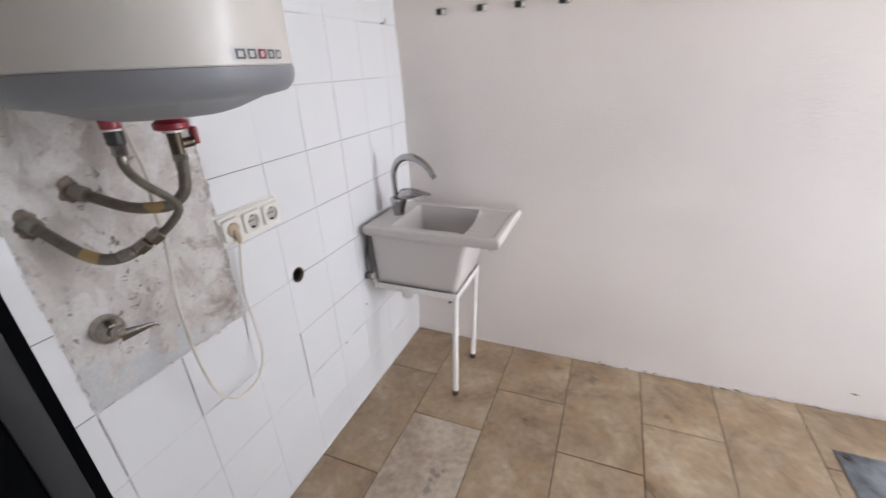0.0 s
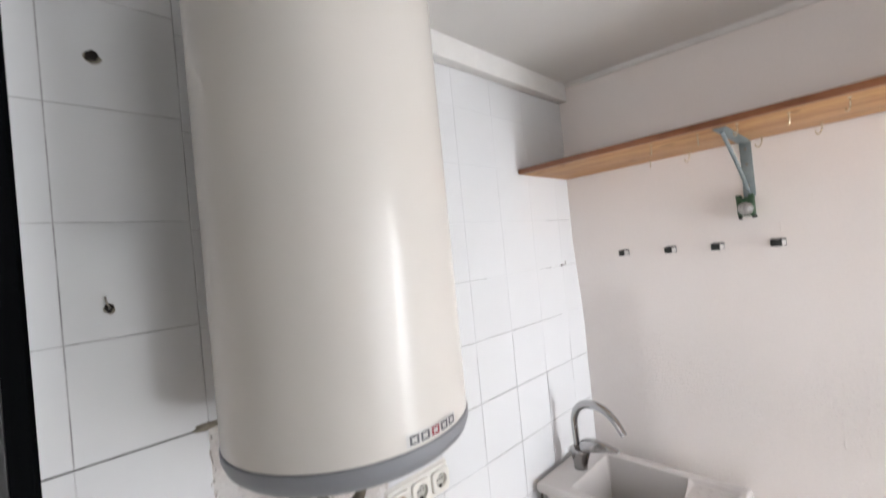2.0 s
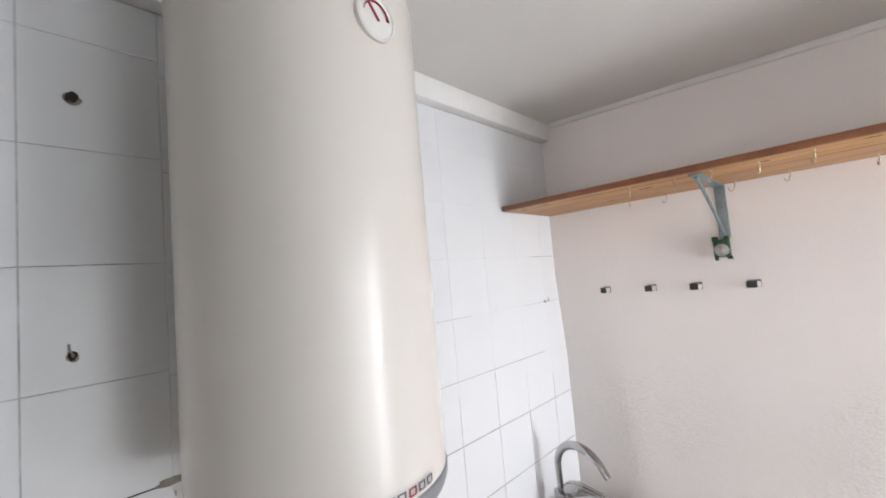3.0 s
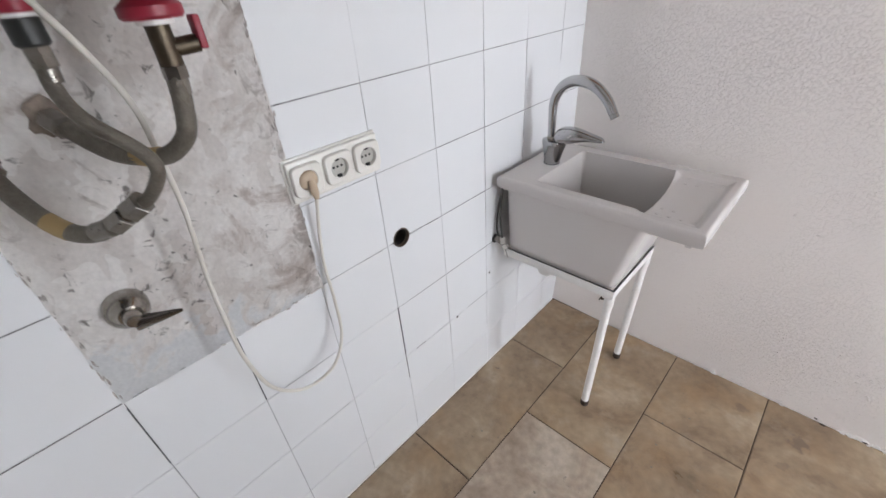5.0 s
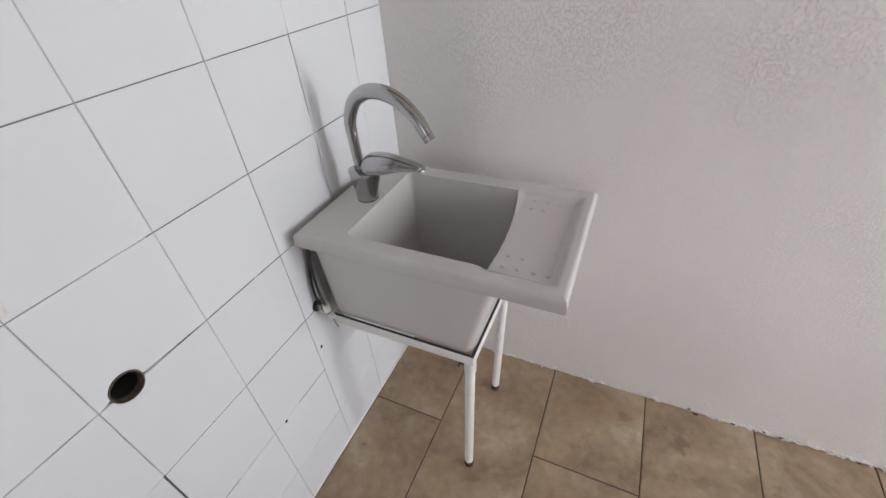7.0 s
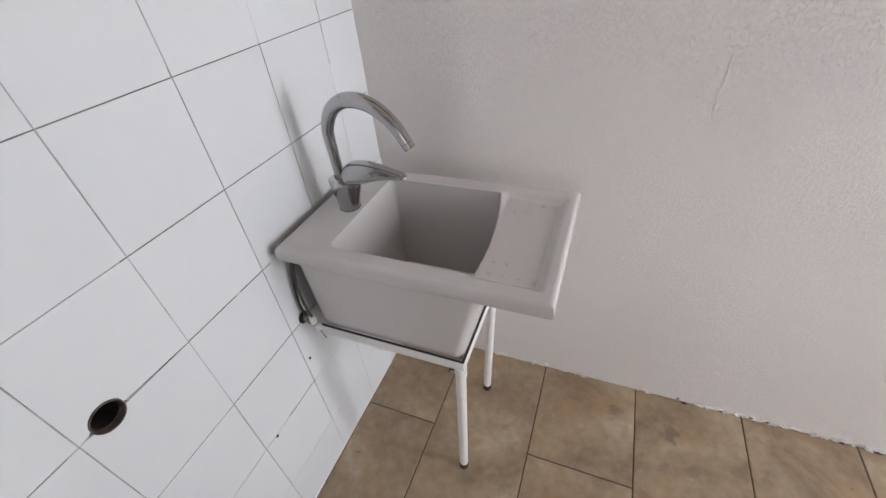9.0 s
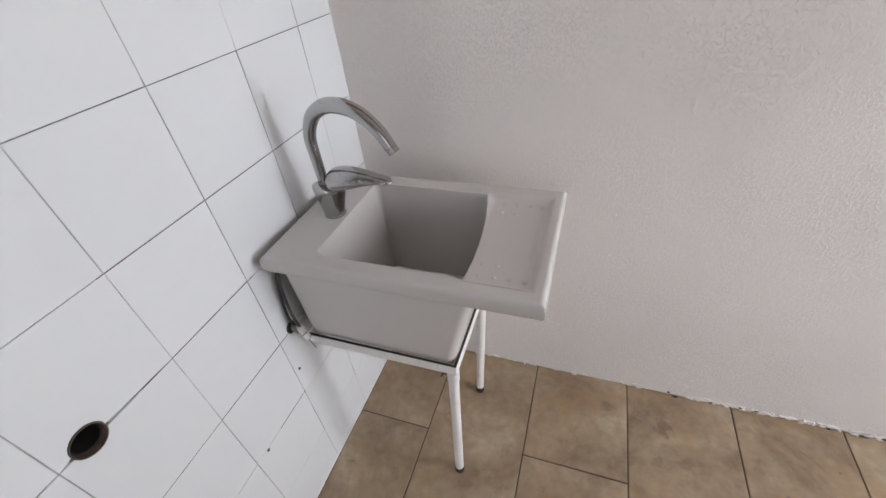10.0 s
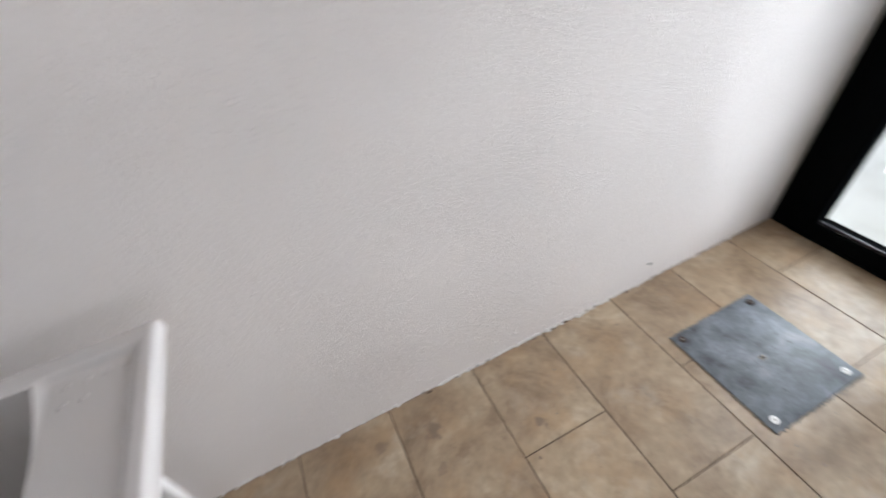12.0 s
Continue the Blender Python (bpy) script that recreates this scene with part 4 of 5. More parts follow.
# ---------------------------------------------------------------- socket strip, plug and cable
def sockets():
    s = thing("triple_socket", (0, -0.98, 1.007), "triple ivory wall socket with one plug in it", "socket")
    part("back_box", box((-0.003, -1.089, 0.962), (0.004, -0.872, 1.052), 0.002), SOCKET, s)
    part("cover_frame", box((0.003, -1.086, 0.966), (0.0125, -0.874, 1.048), 0.0045, 4), SOCKET, s)
    for y in (-1.051, -0.980, -0.909):
        ins = bmesh.new()
        n, hw, hh, r0, cz = 48, 0.0315, 0.0305, 0.0197, 1.008
        rings = []
        for xx, grow, rad in ((0.012, 0.0, None), (0.0205, 0.0, None), (0.0225, -0.0018, None), (0.0225, None, r0 + 0.0012), (0.0215, None, r0), (0.0120, None, r0 - 0.0006)):
            ring = []
            for k in range(n):
                a = 2 * math.pi * (k + 0.5) / n
                c, q = math.cos(a), math.sin(a)
                if rad is None:
                    e = 6.0
                    f = (abs(c) ** e + abs(q) ** e) ** (-1 / e)
                    ring.append(ins.verts.new((xx, y + (hw + grow) * c * f, cz + (hh + grow) * q * f)))
                else:
                    ring.append(ins.verts.new((xx, y + rad * c, cz + rad * q)))
            rings.append(ring)
        for p0, p1 in zip(rings, rings[1:]):
            for k in range(n):
                ins.faces.new((p0[k], p0[(k + 1) % n], p1[(k + 1) % n], p1[k]))
        insert = part("socket", ins, SOCKET, s)
        m = along((0.0118, y, cz), (1, y, cz))
        part("well_floor", lathe([(0.0196, 0.0), (0.0196, 0.0014), (0, 0.0014)], m, 32), GREY_SOCKET, insert)
        # solid black discs; the shade of the pin holes is only coloured
        for dy in (-0.0095, 0.0, 0.0095):
            part("pin_hole", rod((0.0125, y + dy, cz + 0.001), (0.0139, y + dy, cz + 0.001), 0.0027, 0, 10), BLACK_PLASTIC, insert)
        for dz in (-0.0172, 0.0172):
            part("earth_clip", box((0.0122, y - 0.0042, cz + dz - 0.0026), (0.0192, y + 0.0042, cz + dz + 0.0026), 0.0005), GREY_METAL, insert, "dark metal earth clip")
    p = thing("power_plug", (0.015, -1.051, 1.008), "round beige power plug with a cream cable hanging in a loop", "plug")
    m = along((0.0125, -1.051, 1.008), (1, -1.051, 1.008))
    part("plug_body", lathe([(0.0188, 0), (0.0188, 0.0085), (0.0172, 0.0120), (0.0120, 0.0150), (0, 0.0165)], m, 28), PLUG, p)
    part("strain_relief", tube([(0.027, -1.051, 1.010), (0.031, -1.051, 0.998), (0.0325, -1.050, 0.984), (0.031, -1.049, 0.972)], 0.0055, 6, 12, radii=(0.0068, 0.0085, 0.0072, 0.0048)), PLUG, p)
    path = [(0.031, -1.049, 0.977), (0.020, -1.057, 0.90), (0.013, -1.063, 0.817), (0.028, -1.069, 0.725), (0.046, -1.084, 0.640), (0.056, -1.128, 0.583),
            (0.058, -1.200, 0.579), (0.078, -1.262, 0.655), (0.092, -1.288, 0.765), (0.088, -1.290, 0.855), (0.085, -1.286, 0.948), (0.096, -1.277, 1.065),
            (0.100, -1.277, 1.149), (0.120, -1.283, 1.214), (0.150, -1.307, 1.275), (0.180, -1.332, 1.322), (0.195, -1.342, 1.345)]
    part("cable", tube(path, 0.0036, 8, 10), CABLE, p, "thin cream two-core cable")


GREY_SOCKET = material("socket_well", (0.46, 0.45, 0.41), 0.4, scale=60, amount=0.5)
sockets()


# ---------------------------------------------------------------- laundry sink
DRAIN = (0.27, -0.345)
SX0, SX1, SY0, SY1, SZ = 0.022, 0.589, -0.466, -0.100, 0.802


def smooth(a, b, v):
    t = min(max((v - a) / (b - a), 0), 1)
    return t * t * (3 - 2 * t)


def sink_height(x, y):
    """Height of the top of the sink over the plan."""
    edge = min(x - SX0, SX1 - x, y - SY0, SY1 - y)
    z = SZ
    r = 0.0105
    if edge < r:
        z -= r - math.sqrt(max(r * r - (r - edge) ** 2, 0))
    # drainboard, sunk inside a raised rim; it runs out into the basin
    u = min(0.566 - x, y + 0.438, -0.136 - y)
    board = smooth(-0.003, 0.017, u) * smooth(0.412, 0.440, x)
    # basin with a slanting, slightly bowed right-hand lip
    t = (-0.146 - y) / 0.28
    lip = 0.419 + 0.020 * t + 0.012 * (1 - (2 * t - 1) ** 2)
    right = lip - x
    cx = min(x - 0.133, right * 0.6)
    cy = min(y + 0.428, -0.146 - y)
    rad = 0.013
    if x < 0.25 and cx < rad and cy < rad:
        s = rad - math.hypot(rad - cx, rad - cy)
    else:
        s = min(cx, cy)
    drop = 0.0
    if s > 0:
        drop = 0.244 * (0.08 * smooth(0, 0.004, s) + 0.92 * min(max((s - 0.0012) / 0.026, 0), 1) ** 0.85)
    sunk = 0.011 * board
    return z - max(sunk, drop)


def laundry_sink():
    d = thing("laundry_sink", (0.24, -0.28, 0.53), "white fireclay laundry sink with a ribbed drainboard, on a steel stand", "sink")
    bm = bmesh.new()
    nx, ny = 400, 151
    top = [[bm.verts.new((x := SX0 + (SX1 - SX0) * a / (nx - 1), y := SY0 + (SY1 - SY0) * b / (ny - 1), sink_height(x, y))) for b in range(ny)] for a in range(nx)]
    for a in range(nx - 1):
        for b in range(ny - 1):
            bm.faces.new((top[a][b], top[a + 1][b], top[a + 1][b + 1], top[a][b + 1]))
    rim = [top[a][0] for a in range(nx)] + [top[nx - 1][b] for b in range(1, ny)] + [top[a][ny - 1] for a in range(nx - 2, -1, -1)] + [top[0][b] for b in range(ny - 2, 0, -1)]
    c = Vector(((SX0 + SX1) / 2, (SY0 + SY1) / 2, 0))
    last = rim
    for inset, z in ((0.0, SZ - 0.030), (0.003, SZ - 0.036), (0.012, SZ - 0.038), (0.014, SZ - 0.044), (0.03, SZ - 0.045)):
        now = []
        for v in rim:
            x = min(max(v.co.x, SX0 + inset), SX1 - inset)
            y = min(max(v.co.y, SY0 + inset), SY1 - inset)
            now.append(bm.verts.new((x, y, z)))
        for k in range(len(rim)):
            j = (k + 1) % len(rim)
            bm.faces.new((last[k], last[j], now[j], now[k]))
        last = now
    # underside ends where the outer basin begins, well inside the rim
    def loop(x0, x1, y0, y1, z, r=0.022, n=6):
        pts = []
        for (px, py, a0) in ((x1 - r, y1 - r, 0), (x0 + r, y1 - r, 90), (x0 + r, y0 + r, 180), (x1 - r, y0 + r, 270)):
            for k in range(n + 1):
                a = radians(a0 + 90 * k / n)
                pts.append((px + r * math.cos(a), py + r * math.sin(a), z))
        return pts
    now = []
    for v in rim:
        now.append(bm.verts.new((min(max(v.co.x, 0.046), 0.45), min(max(v.co.y, -0.43), -0.14), SZ - 0.044)))
    for k in range(len(rim)):
        j = (k + 1) % len(rim)
        bm.faces.new((last[k], last[j], now[j], now[k]))
    rings = [loop(0.036, 0.462, -0.4425, -0.130, SZ - 0.043), loop(0.037, 0.454, -0.4415, -0.132, 0.73), loop(0.040, 0.413, -0.4335, -0.144, 0.56), loop(0.042, 0.4045, -0.4285, -0.148, 0.537), loop(0.048, 0.399, -0.424, -0.153, 0.531)]
    vr = [[bm.verts.new(p) for p in ring] for ring in rings]
    for p, q in zip(vr, vr[1:]):
        for k in range(len(p)):
            j = (k + 1) % len(p)
            bm.faces.new((p[k], p[j], q[j], q[k]))
    bm.faces.new(vr[-1])
    part("basin", bm, CERAMIC, d)
    for x in (0.462, 0.490, 0.518, 0.545):
        for y in (-0.405, -0.372, -0.165, -0.198) if x < 0.53 else (-0.405, -0.165):
            if x in (0.518,) and y in (-0.372, -0.198):
                continue
            z = sink_height(x, y)
            part("stud", lathe([(0.0052, -0.001), (0.0045, 0.0009), (0.0028, 0.0019), (0, 0.0022)], Matrix.Translation((x, y, z)), 14), CERAMIC, d)
    part("nub", box((0.548, -0.449, SZ - 0.052), (0.562, -0.436, SZ - 0.043), 0.002), CERAMIC, d)
    part("drain", lathe([(0.030, 0.0), (0.029, 0.003), (0.022, 0.002), (0.020, -0.002), (0, -0.002)], Matrix.Translation((DRAIN[0], DRAIN[1], sink_height(*DRAIN) + 0.0005)), 28), CHROME, d, "chrome drain ring")
    return d


laundry_sink()


def sink_stand():
    d = thing("sink_stand", (0.24, -0.28, 0), "white lacquered tubular steel stand with worn rusty feet under the sink", "stand")
    zt = 0.531
    x0, x1, y0, y1 = 0.03, 0.412, -0.437, -0.142
    def rail(lo, hi):
        part("rail", box(lo, hi, 0.002), WHITE_STEEL, d)
        
    rail((x0, y0, zt - 0.026), (x1, y0 + 0.003, zt + 0.004))
    rail((x0, y0 + 0.003, zt - 0.026), (x1, y0 + 0.026, zt - 0.022))
    rail((x0, y1 - 0.003, zt - 0.026), (x1, y1, zt + 0.004))
    rail((x1 - 0.003, y0 + 0.003, zt - 0.026), (x1, y1 - 0.003, zt + 0.004))
    rail((x0, y0 + 0.004, zt - 0.026), (x0 + 0.003, y1 - 0.003, zt + 0.004))
    # dark strips drawn where basin and rail meet
    part("seam_strip", box((x0 + 0.004, y0 - 0.0003, zt + 0.0038), (x1 + 0.0003, y0 + 0.006, zt + 0.0050), 0.0004), BLACK_PLASTIC, d, "thin dark line on top of the rail")
    part("seam_strip", box((x1 - 0.006, y0 + 0.006, zt + 0.0038), (x1 + 0.0003, y1, zt + 0.0056), 0.0004), BLACK_PLASTIC, d, "thin dark line on top of the rail")
    for tx, ty, bx, by in ((0.399, -0.424, 0.386, -0.428), (0.399, -0.155, 0.379, -0.152)):
        leg = part("leg", rod((tx, ty, zt - 0.024), (bx, by, 0.022), 0.0125, 0.002, 20), WHITE_STEEL, d)
        part("sleeve", rod((tx, ty, zt - 0.026), (tx - 0.0006, ty, zt - 0.062), 0.0142, 0.001, 20), WHITE_STEEL, leg)
        part("rubber_foot", lathe([(0.0115, 0), (0.0135, 0.003), (0.0138, 0.017), (0.0128, 0.026), (0.011, 0.027)], Matrix.Translation((bx, by, 0)), 16), RUST, leg, "rusty worn foot")
        part("wing_screw", rod((tx - 0.012, ty, zt - 0.044), (tx - 0.026, ty - 0.002, zt - 0.045), 0.003, 0.0005, 8), RUST, leg, "rusty screw")
        part("wing", box((tx - 0.027, ty - 0.0105, zt - 0.0485), (tx - 0.0245, ty + 0.0065, zt - 0.0415), 0.001), RUST, leg)


sink_stand()


def tap():
    bx, by, z = 0.100, -0.290, SZ
    d = thing("mixer_tap", (bx, by, z), "chrome swan-neck mixer tap with a single lever", "tap")
    # body: a cone that widens upwards to an oval shoulder carrying neck and lever
    bm, rings, n = bmesh.new(), [], 40
    for h, ax, ay, cx in ((0.0, 0.0225, 0.0225, 0), (0.002, 0.0238, 0.0238, 0), (0.006, 0.0240, 0.0235, 0), (0.020, 0.0272, 0.0242, 0), (0.040, 0.0320, 0.0258, 0.001), (0.058, 0.0372, 0.0275, 0.002),
                          (0.069, 0.0398, 0.0282, 0.003), (0.0725, 0.0385, 0.0270, 0.003), (0.0735, 0.0340, 0.0230, 0.003)):
        rings.append([bm.verts.new((bx + cx + ax * math.cos(q), by + 0.003 + ay * math.sin(q), z + h)) for q in (2 * math.pi * j / n for j in range(n))])
    for p, q in zip(rings, rings[1:]):
        for k in range(n):
            bm.faces.new((p[k], p[(k + 1) % n], q[(k + 1) % n], q[k]))
    bm.faces.new(rings[0][::-1])
    bm.faces.new(rings[-1])
    body = part("tap_body", bm, CHROME, d)
    part("base_ring", lathe([(0.0250, z), (0.0250, z + 0.0012), (0.0232, z + 0.0022)], Matrix.Translation((bx, by + 0.003, 0)), 36), CHROME, body)
    # swan neck: swells towards the bend and thins out to the outlet
    sx, sy = bx - 0.0125, by + 0.010
    pts = [(sx, sy, z + 0.066), (sx - 0.002, sy, z + 0.13), (sx, sy - 0.001, z + 0.180), (sx + 0.020, sy - 0.003, z + 0.221), (sx + 0.053, sy - 0.006, z + 0.243), (sx + 0.090, sy - 0.009, z + 0.247),
           (sx + 0.129, sy - 0.013, z + 0.236), (sx + 0.164, sy - 0.017, z + 0.209), (sx + 0.187, sy - 0.020, z + 0.177)]
    part("spout", tube(pts, 0.0118, 12, 24, radii=(0.0112, 0.0116, 0.0128, 0.0146, 0.0154, 0.0152, 0.0144, 0.0132, 0.0122)), CHROME, d)
    a, b = Vector(pts[-1]), Vector(pts[-1]) + (Vector(pts[-1]) - Vector(pts[-2])).normalized() * 0.012
    part("aerator", rod(a, b, 0.0118, 0.001, 24), CHROME, d)
    part("spout_collar", lathe([(0.0128, z + 0.070), (0.0128, z + 0.078), (0.0117, z + 0.080)], Matrix.Translation((sx, sy, 0)), 24), DULL_STEEL, d)
    # lever: a broad domed cap that runs out to a blunt tip over the basin
    lv = bmesh.new()
    p0, p1 = Vector((bx + 0.004, by + 0.000, z + 0.083)), Vector((bx + 0.156, by + 0.004, z + 0.094))
    n, rings = 26, []
    dirn = (p1 - p0).normalized()
    side = Vector((dirn.y, -dirn.x, 0)).normalized()
    for k in range(n + 1):
        t = k / n
        nose = math.sqrt(max(1 - (1 - min(t / 0.20, 1)) ** 2, 0.02))
        tip = math.sqrt(max(1 - max((t - 0.88) / 0.12, 0) ** 2, 0.04))
        w = (0.0300 - 0.0150 * smooth(0.15, 1.0, t)) * nose * tip
        h = (0.0295 - 0.0200 * smooth(0.25, 1.0, t)) * nose * tip
        under = 0.75 - 0.30 * smooth(0.3, 0.8, t)
        p = p0 + (p1 - p0) * t + Vector((0, 0, 0.006 * math.sin(math.pi * t)))
        rings.append([lv.verts.new(p + w * math.cos(q) * side + Vector((0, 0, h * math.sin(q) * (1.0 if q < math.pi else under)))) for q in (2 * math.pi * j / 22 for j in range(22))])
    for r0, r1 in zip(rings, rings[1:]):
        for k in range(22):
            lv.faces.new((r0[k], r0[(k + 1) % 22], r1[(k + 1) % 22], r1[k]))
    lv.faces.new(rings[0])
    lv.faces.new(rings[-1])
    part("lever", lv, CHROME, d, "broad chrome lever")


tap()


def supply():
    d = thing("supply_hose", (0.01, -0.452, 0.57), "thin grey braided supply hose on an angle valve under the sink", "hose")
    part("hose", tube([(0.016, -0.428, 0.754), (0.011, -0.438, 0.70), (0.009, -0.446, 0.65), (0.011, -0.451, 0.605), (0.020, -0.451, 0.578)], 0.0034, 8, 10), GREY_HOSE, d)
    part("hose", tube([(0.020, -0.432, 0.754), (0.021, -0.444, 0.69), (0.026, -0.451, 0.63), (0.035, -0.452, 0.578)], 0.0034, 8, 10), GREY_HOSE, d)
    part("wall_ring", rod((0.0005, -0.448, 0.566), (0.006, -0.448, 0.566), 0.016, 0.001, 20), BLACK_PLASTIC, d)
    part("valve_body", rod((0.004, -0.448, 0.566), (0.034, -0.450, 0.560), 0.0085, 0.001, 12), DULL_STEEL, d)
    part("valve_nut", rod((0.019, -0.451, 0.583), (0.021, -0.450, 0.562), 0.0092, 0.001, 6), DULL_STEEL, d)
    part("valve_nut", rod((0.035, -0.452, 0.583), (0.036, -0.451, 0.560), 0.0092, 0.001, 6), BRIGHT_STEEL, d)
    part("valve_stem", rod((0.033, -0.450, 0.560), (0.043, -0.452, 0.553), 0.0055, 0.001, 10), BLACK_PLASTIC, d)
    part("knob", rod((0.041, -0.452, 0.555), (0.053, -0.455, 0.546), 0.0090, 0.002, 10), BRIGHT_STEEL, d)
    part("chain_end", tube([(0.050, -0.455, 0.545), (0.055, -0.456, 0.532), (0.060, -0.455, 0.516)], 0.0015, 4, 6), DULL_STEEL, d)
    t = thing("drain_trap", (0.2, -0.28, 0.45), "white plastic bottle trap under the sink", "trap")
    part("trap_cup", lathe([(0, 0.432), (0.022, 0.433), (0.031, 0.442), (0.033, 0.456), (0.033, 0.515), (0.026, 0.522), (0, 0.522)], Matrix.Translation((0.150, -0.350, 0)), 24), WHITE_PLASTIC, t)
    part("trap_pipe", rod((0.001, -0.350, 0.50), (0.13, -0.350, 0.50), 0.016, 0, 16), WHITE_PLASTIC, t)
    part("trap_neck", rod((0.150, -0.350, 0.515), (0.150, -0.350, 0.535), 0.02, 0, 16), WHITE_PLASTIC, t)


supply()


# ---------------------------------------------------------------- shelf, hooks and hanging things
SHZ = 1.915
shelf = thing("wall_shelf", (1.1, -0.18, SHZ), "long varnished pine board shelf with a row of cup hooks below", "shelf")
part("board", box((0.004, -0.352, SHZ), (2.35, -0.002, SHZ + 0.019), 0.0015), WOOD, shelf)
part("front_edge", box((0.004, -0.368, SHZ - 0.0005), (2.35, -0.352, SHZ + 0.0195), 0.004), WOOD_EDGE, shelf, "darker reddish varnished front edge")
for x, y, a in ((0.06, -0.30, 0.02), (0.49, -0.25, 0.024), (1.0, -0.33, 0.016), (1.3, -0.2, 0.02), (0.17, -0.33, 0.012), (0.80, -0.30, 0.014), (1.12, -0.31, 0.02), (0.33, -0.12, 0.012)):
    part("knot", lathe([(0, -0.0012), (0.35, -0.0012), (0.45, 0.0)], Matrix.Translation((x, y, SHZ)) @ Matrix.Diagonal((a * 2.2, a * 0.5, 1, 1)), 16), KNOT, shelf, "dark pine knot")


def cup_hook():
    bm = bmesh.new()
    tube([(0, 0, 0.004), (0, 0, -0.012), (0, 0.0005, -0.020), (0, 0.006, -0.030), (0, 0.0125, -0.0335), (0, 0.019, -0.029), (0, 0.0205, -0.021)], 0.0019, 6, 8, bm=bm)
    lathe([(0.0048, 0.0), (0.0045, -0.0016), (0.002, -0.003)], Matrix(), 12, bm=bm)
    return bm


hook_mesh = mesh("cup_hook", cup_hook(), material("brass_plated", (0.62, 0.53, 0.38), 0.28, 1.0, scale=60, amount=0.5), True)
for k, (x, y, turn) in enumerate(((0.465, -0.322, 30), (0.369, -0.056, 200), (0.490, -0.03, 70), (0.588, -0.313, 10), (0.685, -0.329, 40), (0.695, -0.036, 90), (0.79, -0.306, 20), (0.836, -0.053, 60),
                                  (0.90, -0.32, 30), (1.02, -0.06, 10), (1.14, -0.31, 50))):
    hk = new("cup_hook", hook_mesh)
    hk.matrix_world = pose(x, y, SHZ, 0, 0, turn) @ Matrix.Diagonal((0.85, 0.85, 0.9, 1))
    tagged(hk, "small brass cup hook screwed under the shelf", "hook", "cup hooks under the shelf")


def bracket():
    d = thing("shelf_bracket", (0.645, 0, SHZ), "blue-grey painted steel shelf bracket", "bracket")
    x = 0.646
    part("upright", box((x - 0.016, -0.0045, 1.735), (x + 0.016, -0.0005, SHZ - 0.001), 0.001), ZINC, d)
    part("arm", box((x - 0.016, -0.335, SHZ - 0.0048), (x + 0.016, -0.0045, SHZ - 0.0006), 0.001), ZINC, d)
    part("brace", tube([(x - 0.002, -0.006, 1.752), (x - 0.002, -0.13, 1.825), (x - 0.002, -0.30, SHZ - 0.006)], 0.0055, 6, 8), ZINC, d)
    for z in (1.77, 1.84, 1.89):
        part("screw", lathe([(0.0045, 0), (0.004, 0.0018), (0, 0.0024)], along((x, -0.0045, z), (x, -1, z)), 12), DULL_STEEL, d)


bracket()


def tape_measure():
    x, y, z = 0.637, -0.027, 1.702
    d = thing("tape_measure", (x, y, z), "dark green tape measure with a silver disc hanging under the bracket", "tape measure")
    part("case", box((x - 0.028, y - 0.015, z - 0.036), (x + 0.026, y + 0.020, z + 0.034), 0.007, 3), GREEN, d)
    part("lug", box((x - 0.029, y - 0.012, z + 0.026), (x - 0.012, y + 0.012, z + 0.046), 0.003), GREEN, d)
    part("lug", box((x + 0.010, y - 0.012, z + 0.026), (x + 0.027, y + 0.012, z + 0.046), 0.003), GREEN, d)
    part("disc", lathe([(0.0245, 0), (0.0245, 0.004), (0.022, 0.0055), (0, 0.0055)], along((x, y - 0.0148, z - 0.008), (x, -2, z - 0.008)), 32), SILVER, d, "round silver label")
    part("catch", box((x - 0.026, y - 0.010, z - 0.047), (x - 0.016, y + 0.008, z - 0.034), 0.002), BLACK_PLASTIC, d)
    part("catch", box((x + 0.015, y - 0.010, z - 0.044), (x + 0.03, y + 0.008, z - 0.032), 0.002), BLACK_PLASTIC, d)
    part("strap", box((x - 0.006, y + 0.004, z + 0.03), (x + 0.014, y + 0.008, z + 0.075), 0.001), ZINC, d)


tape_measure()
bpy.data.objects["tape_measure"].scale = (0.86, 1, 0.86)

for k, (x, w) in enumerate(((0.226, 0.030), (0.396, 0.033), (0.545, 0.034), (0.708, 0.037))):
    hk = thing("wall_hook", (x, -0.001, 1.578), "small square chrome wall hook, its dark reflection coloured in", "hook", "row of wall hooks")
    part("base", box((x - w / 2, -0.009, 1.567), (x + w / 2, -0.0005, 1.592), 0.0015), CHROME, hk)
    # light on the chrome is coloured in: lit side bright, front reflection black
    part("peg", box((x - w / 2 + 0.001, -0.030, 1.569), (x + w / 2 - 0.001, -0.009, 1.586), 0.002), BRIGHT_STEEL, hk)
    part("face", box((x - w / 2 - 0.0005, -0.0325, 1.567), (x + w / 2 - 0.0085, -0.030, 1.589), 0.001), BLACK_PLASTIC, hk, "front of the chrome block, coloured dark for its reflection")


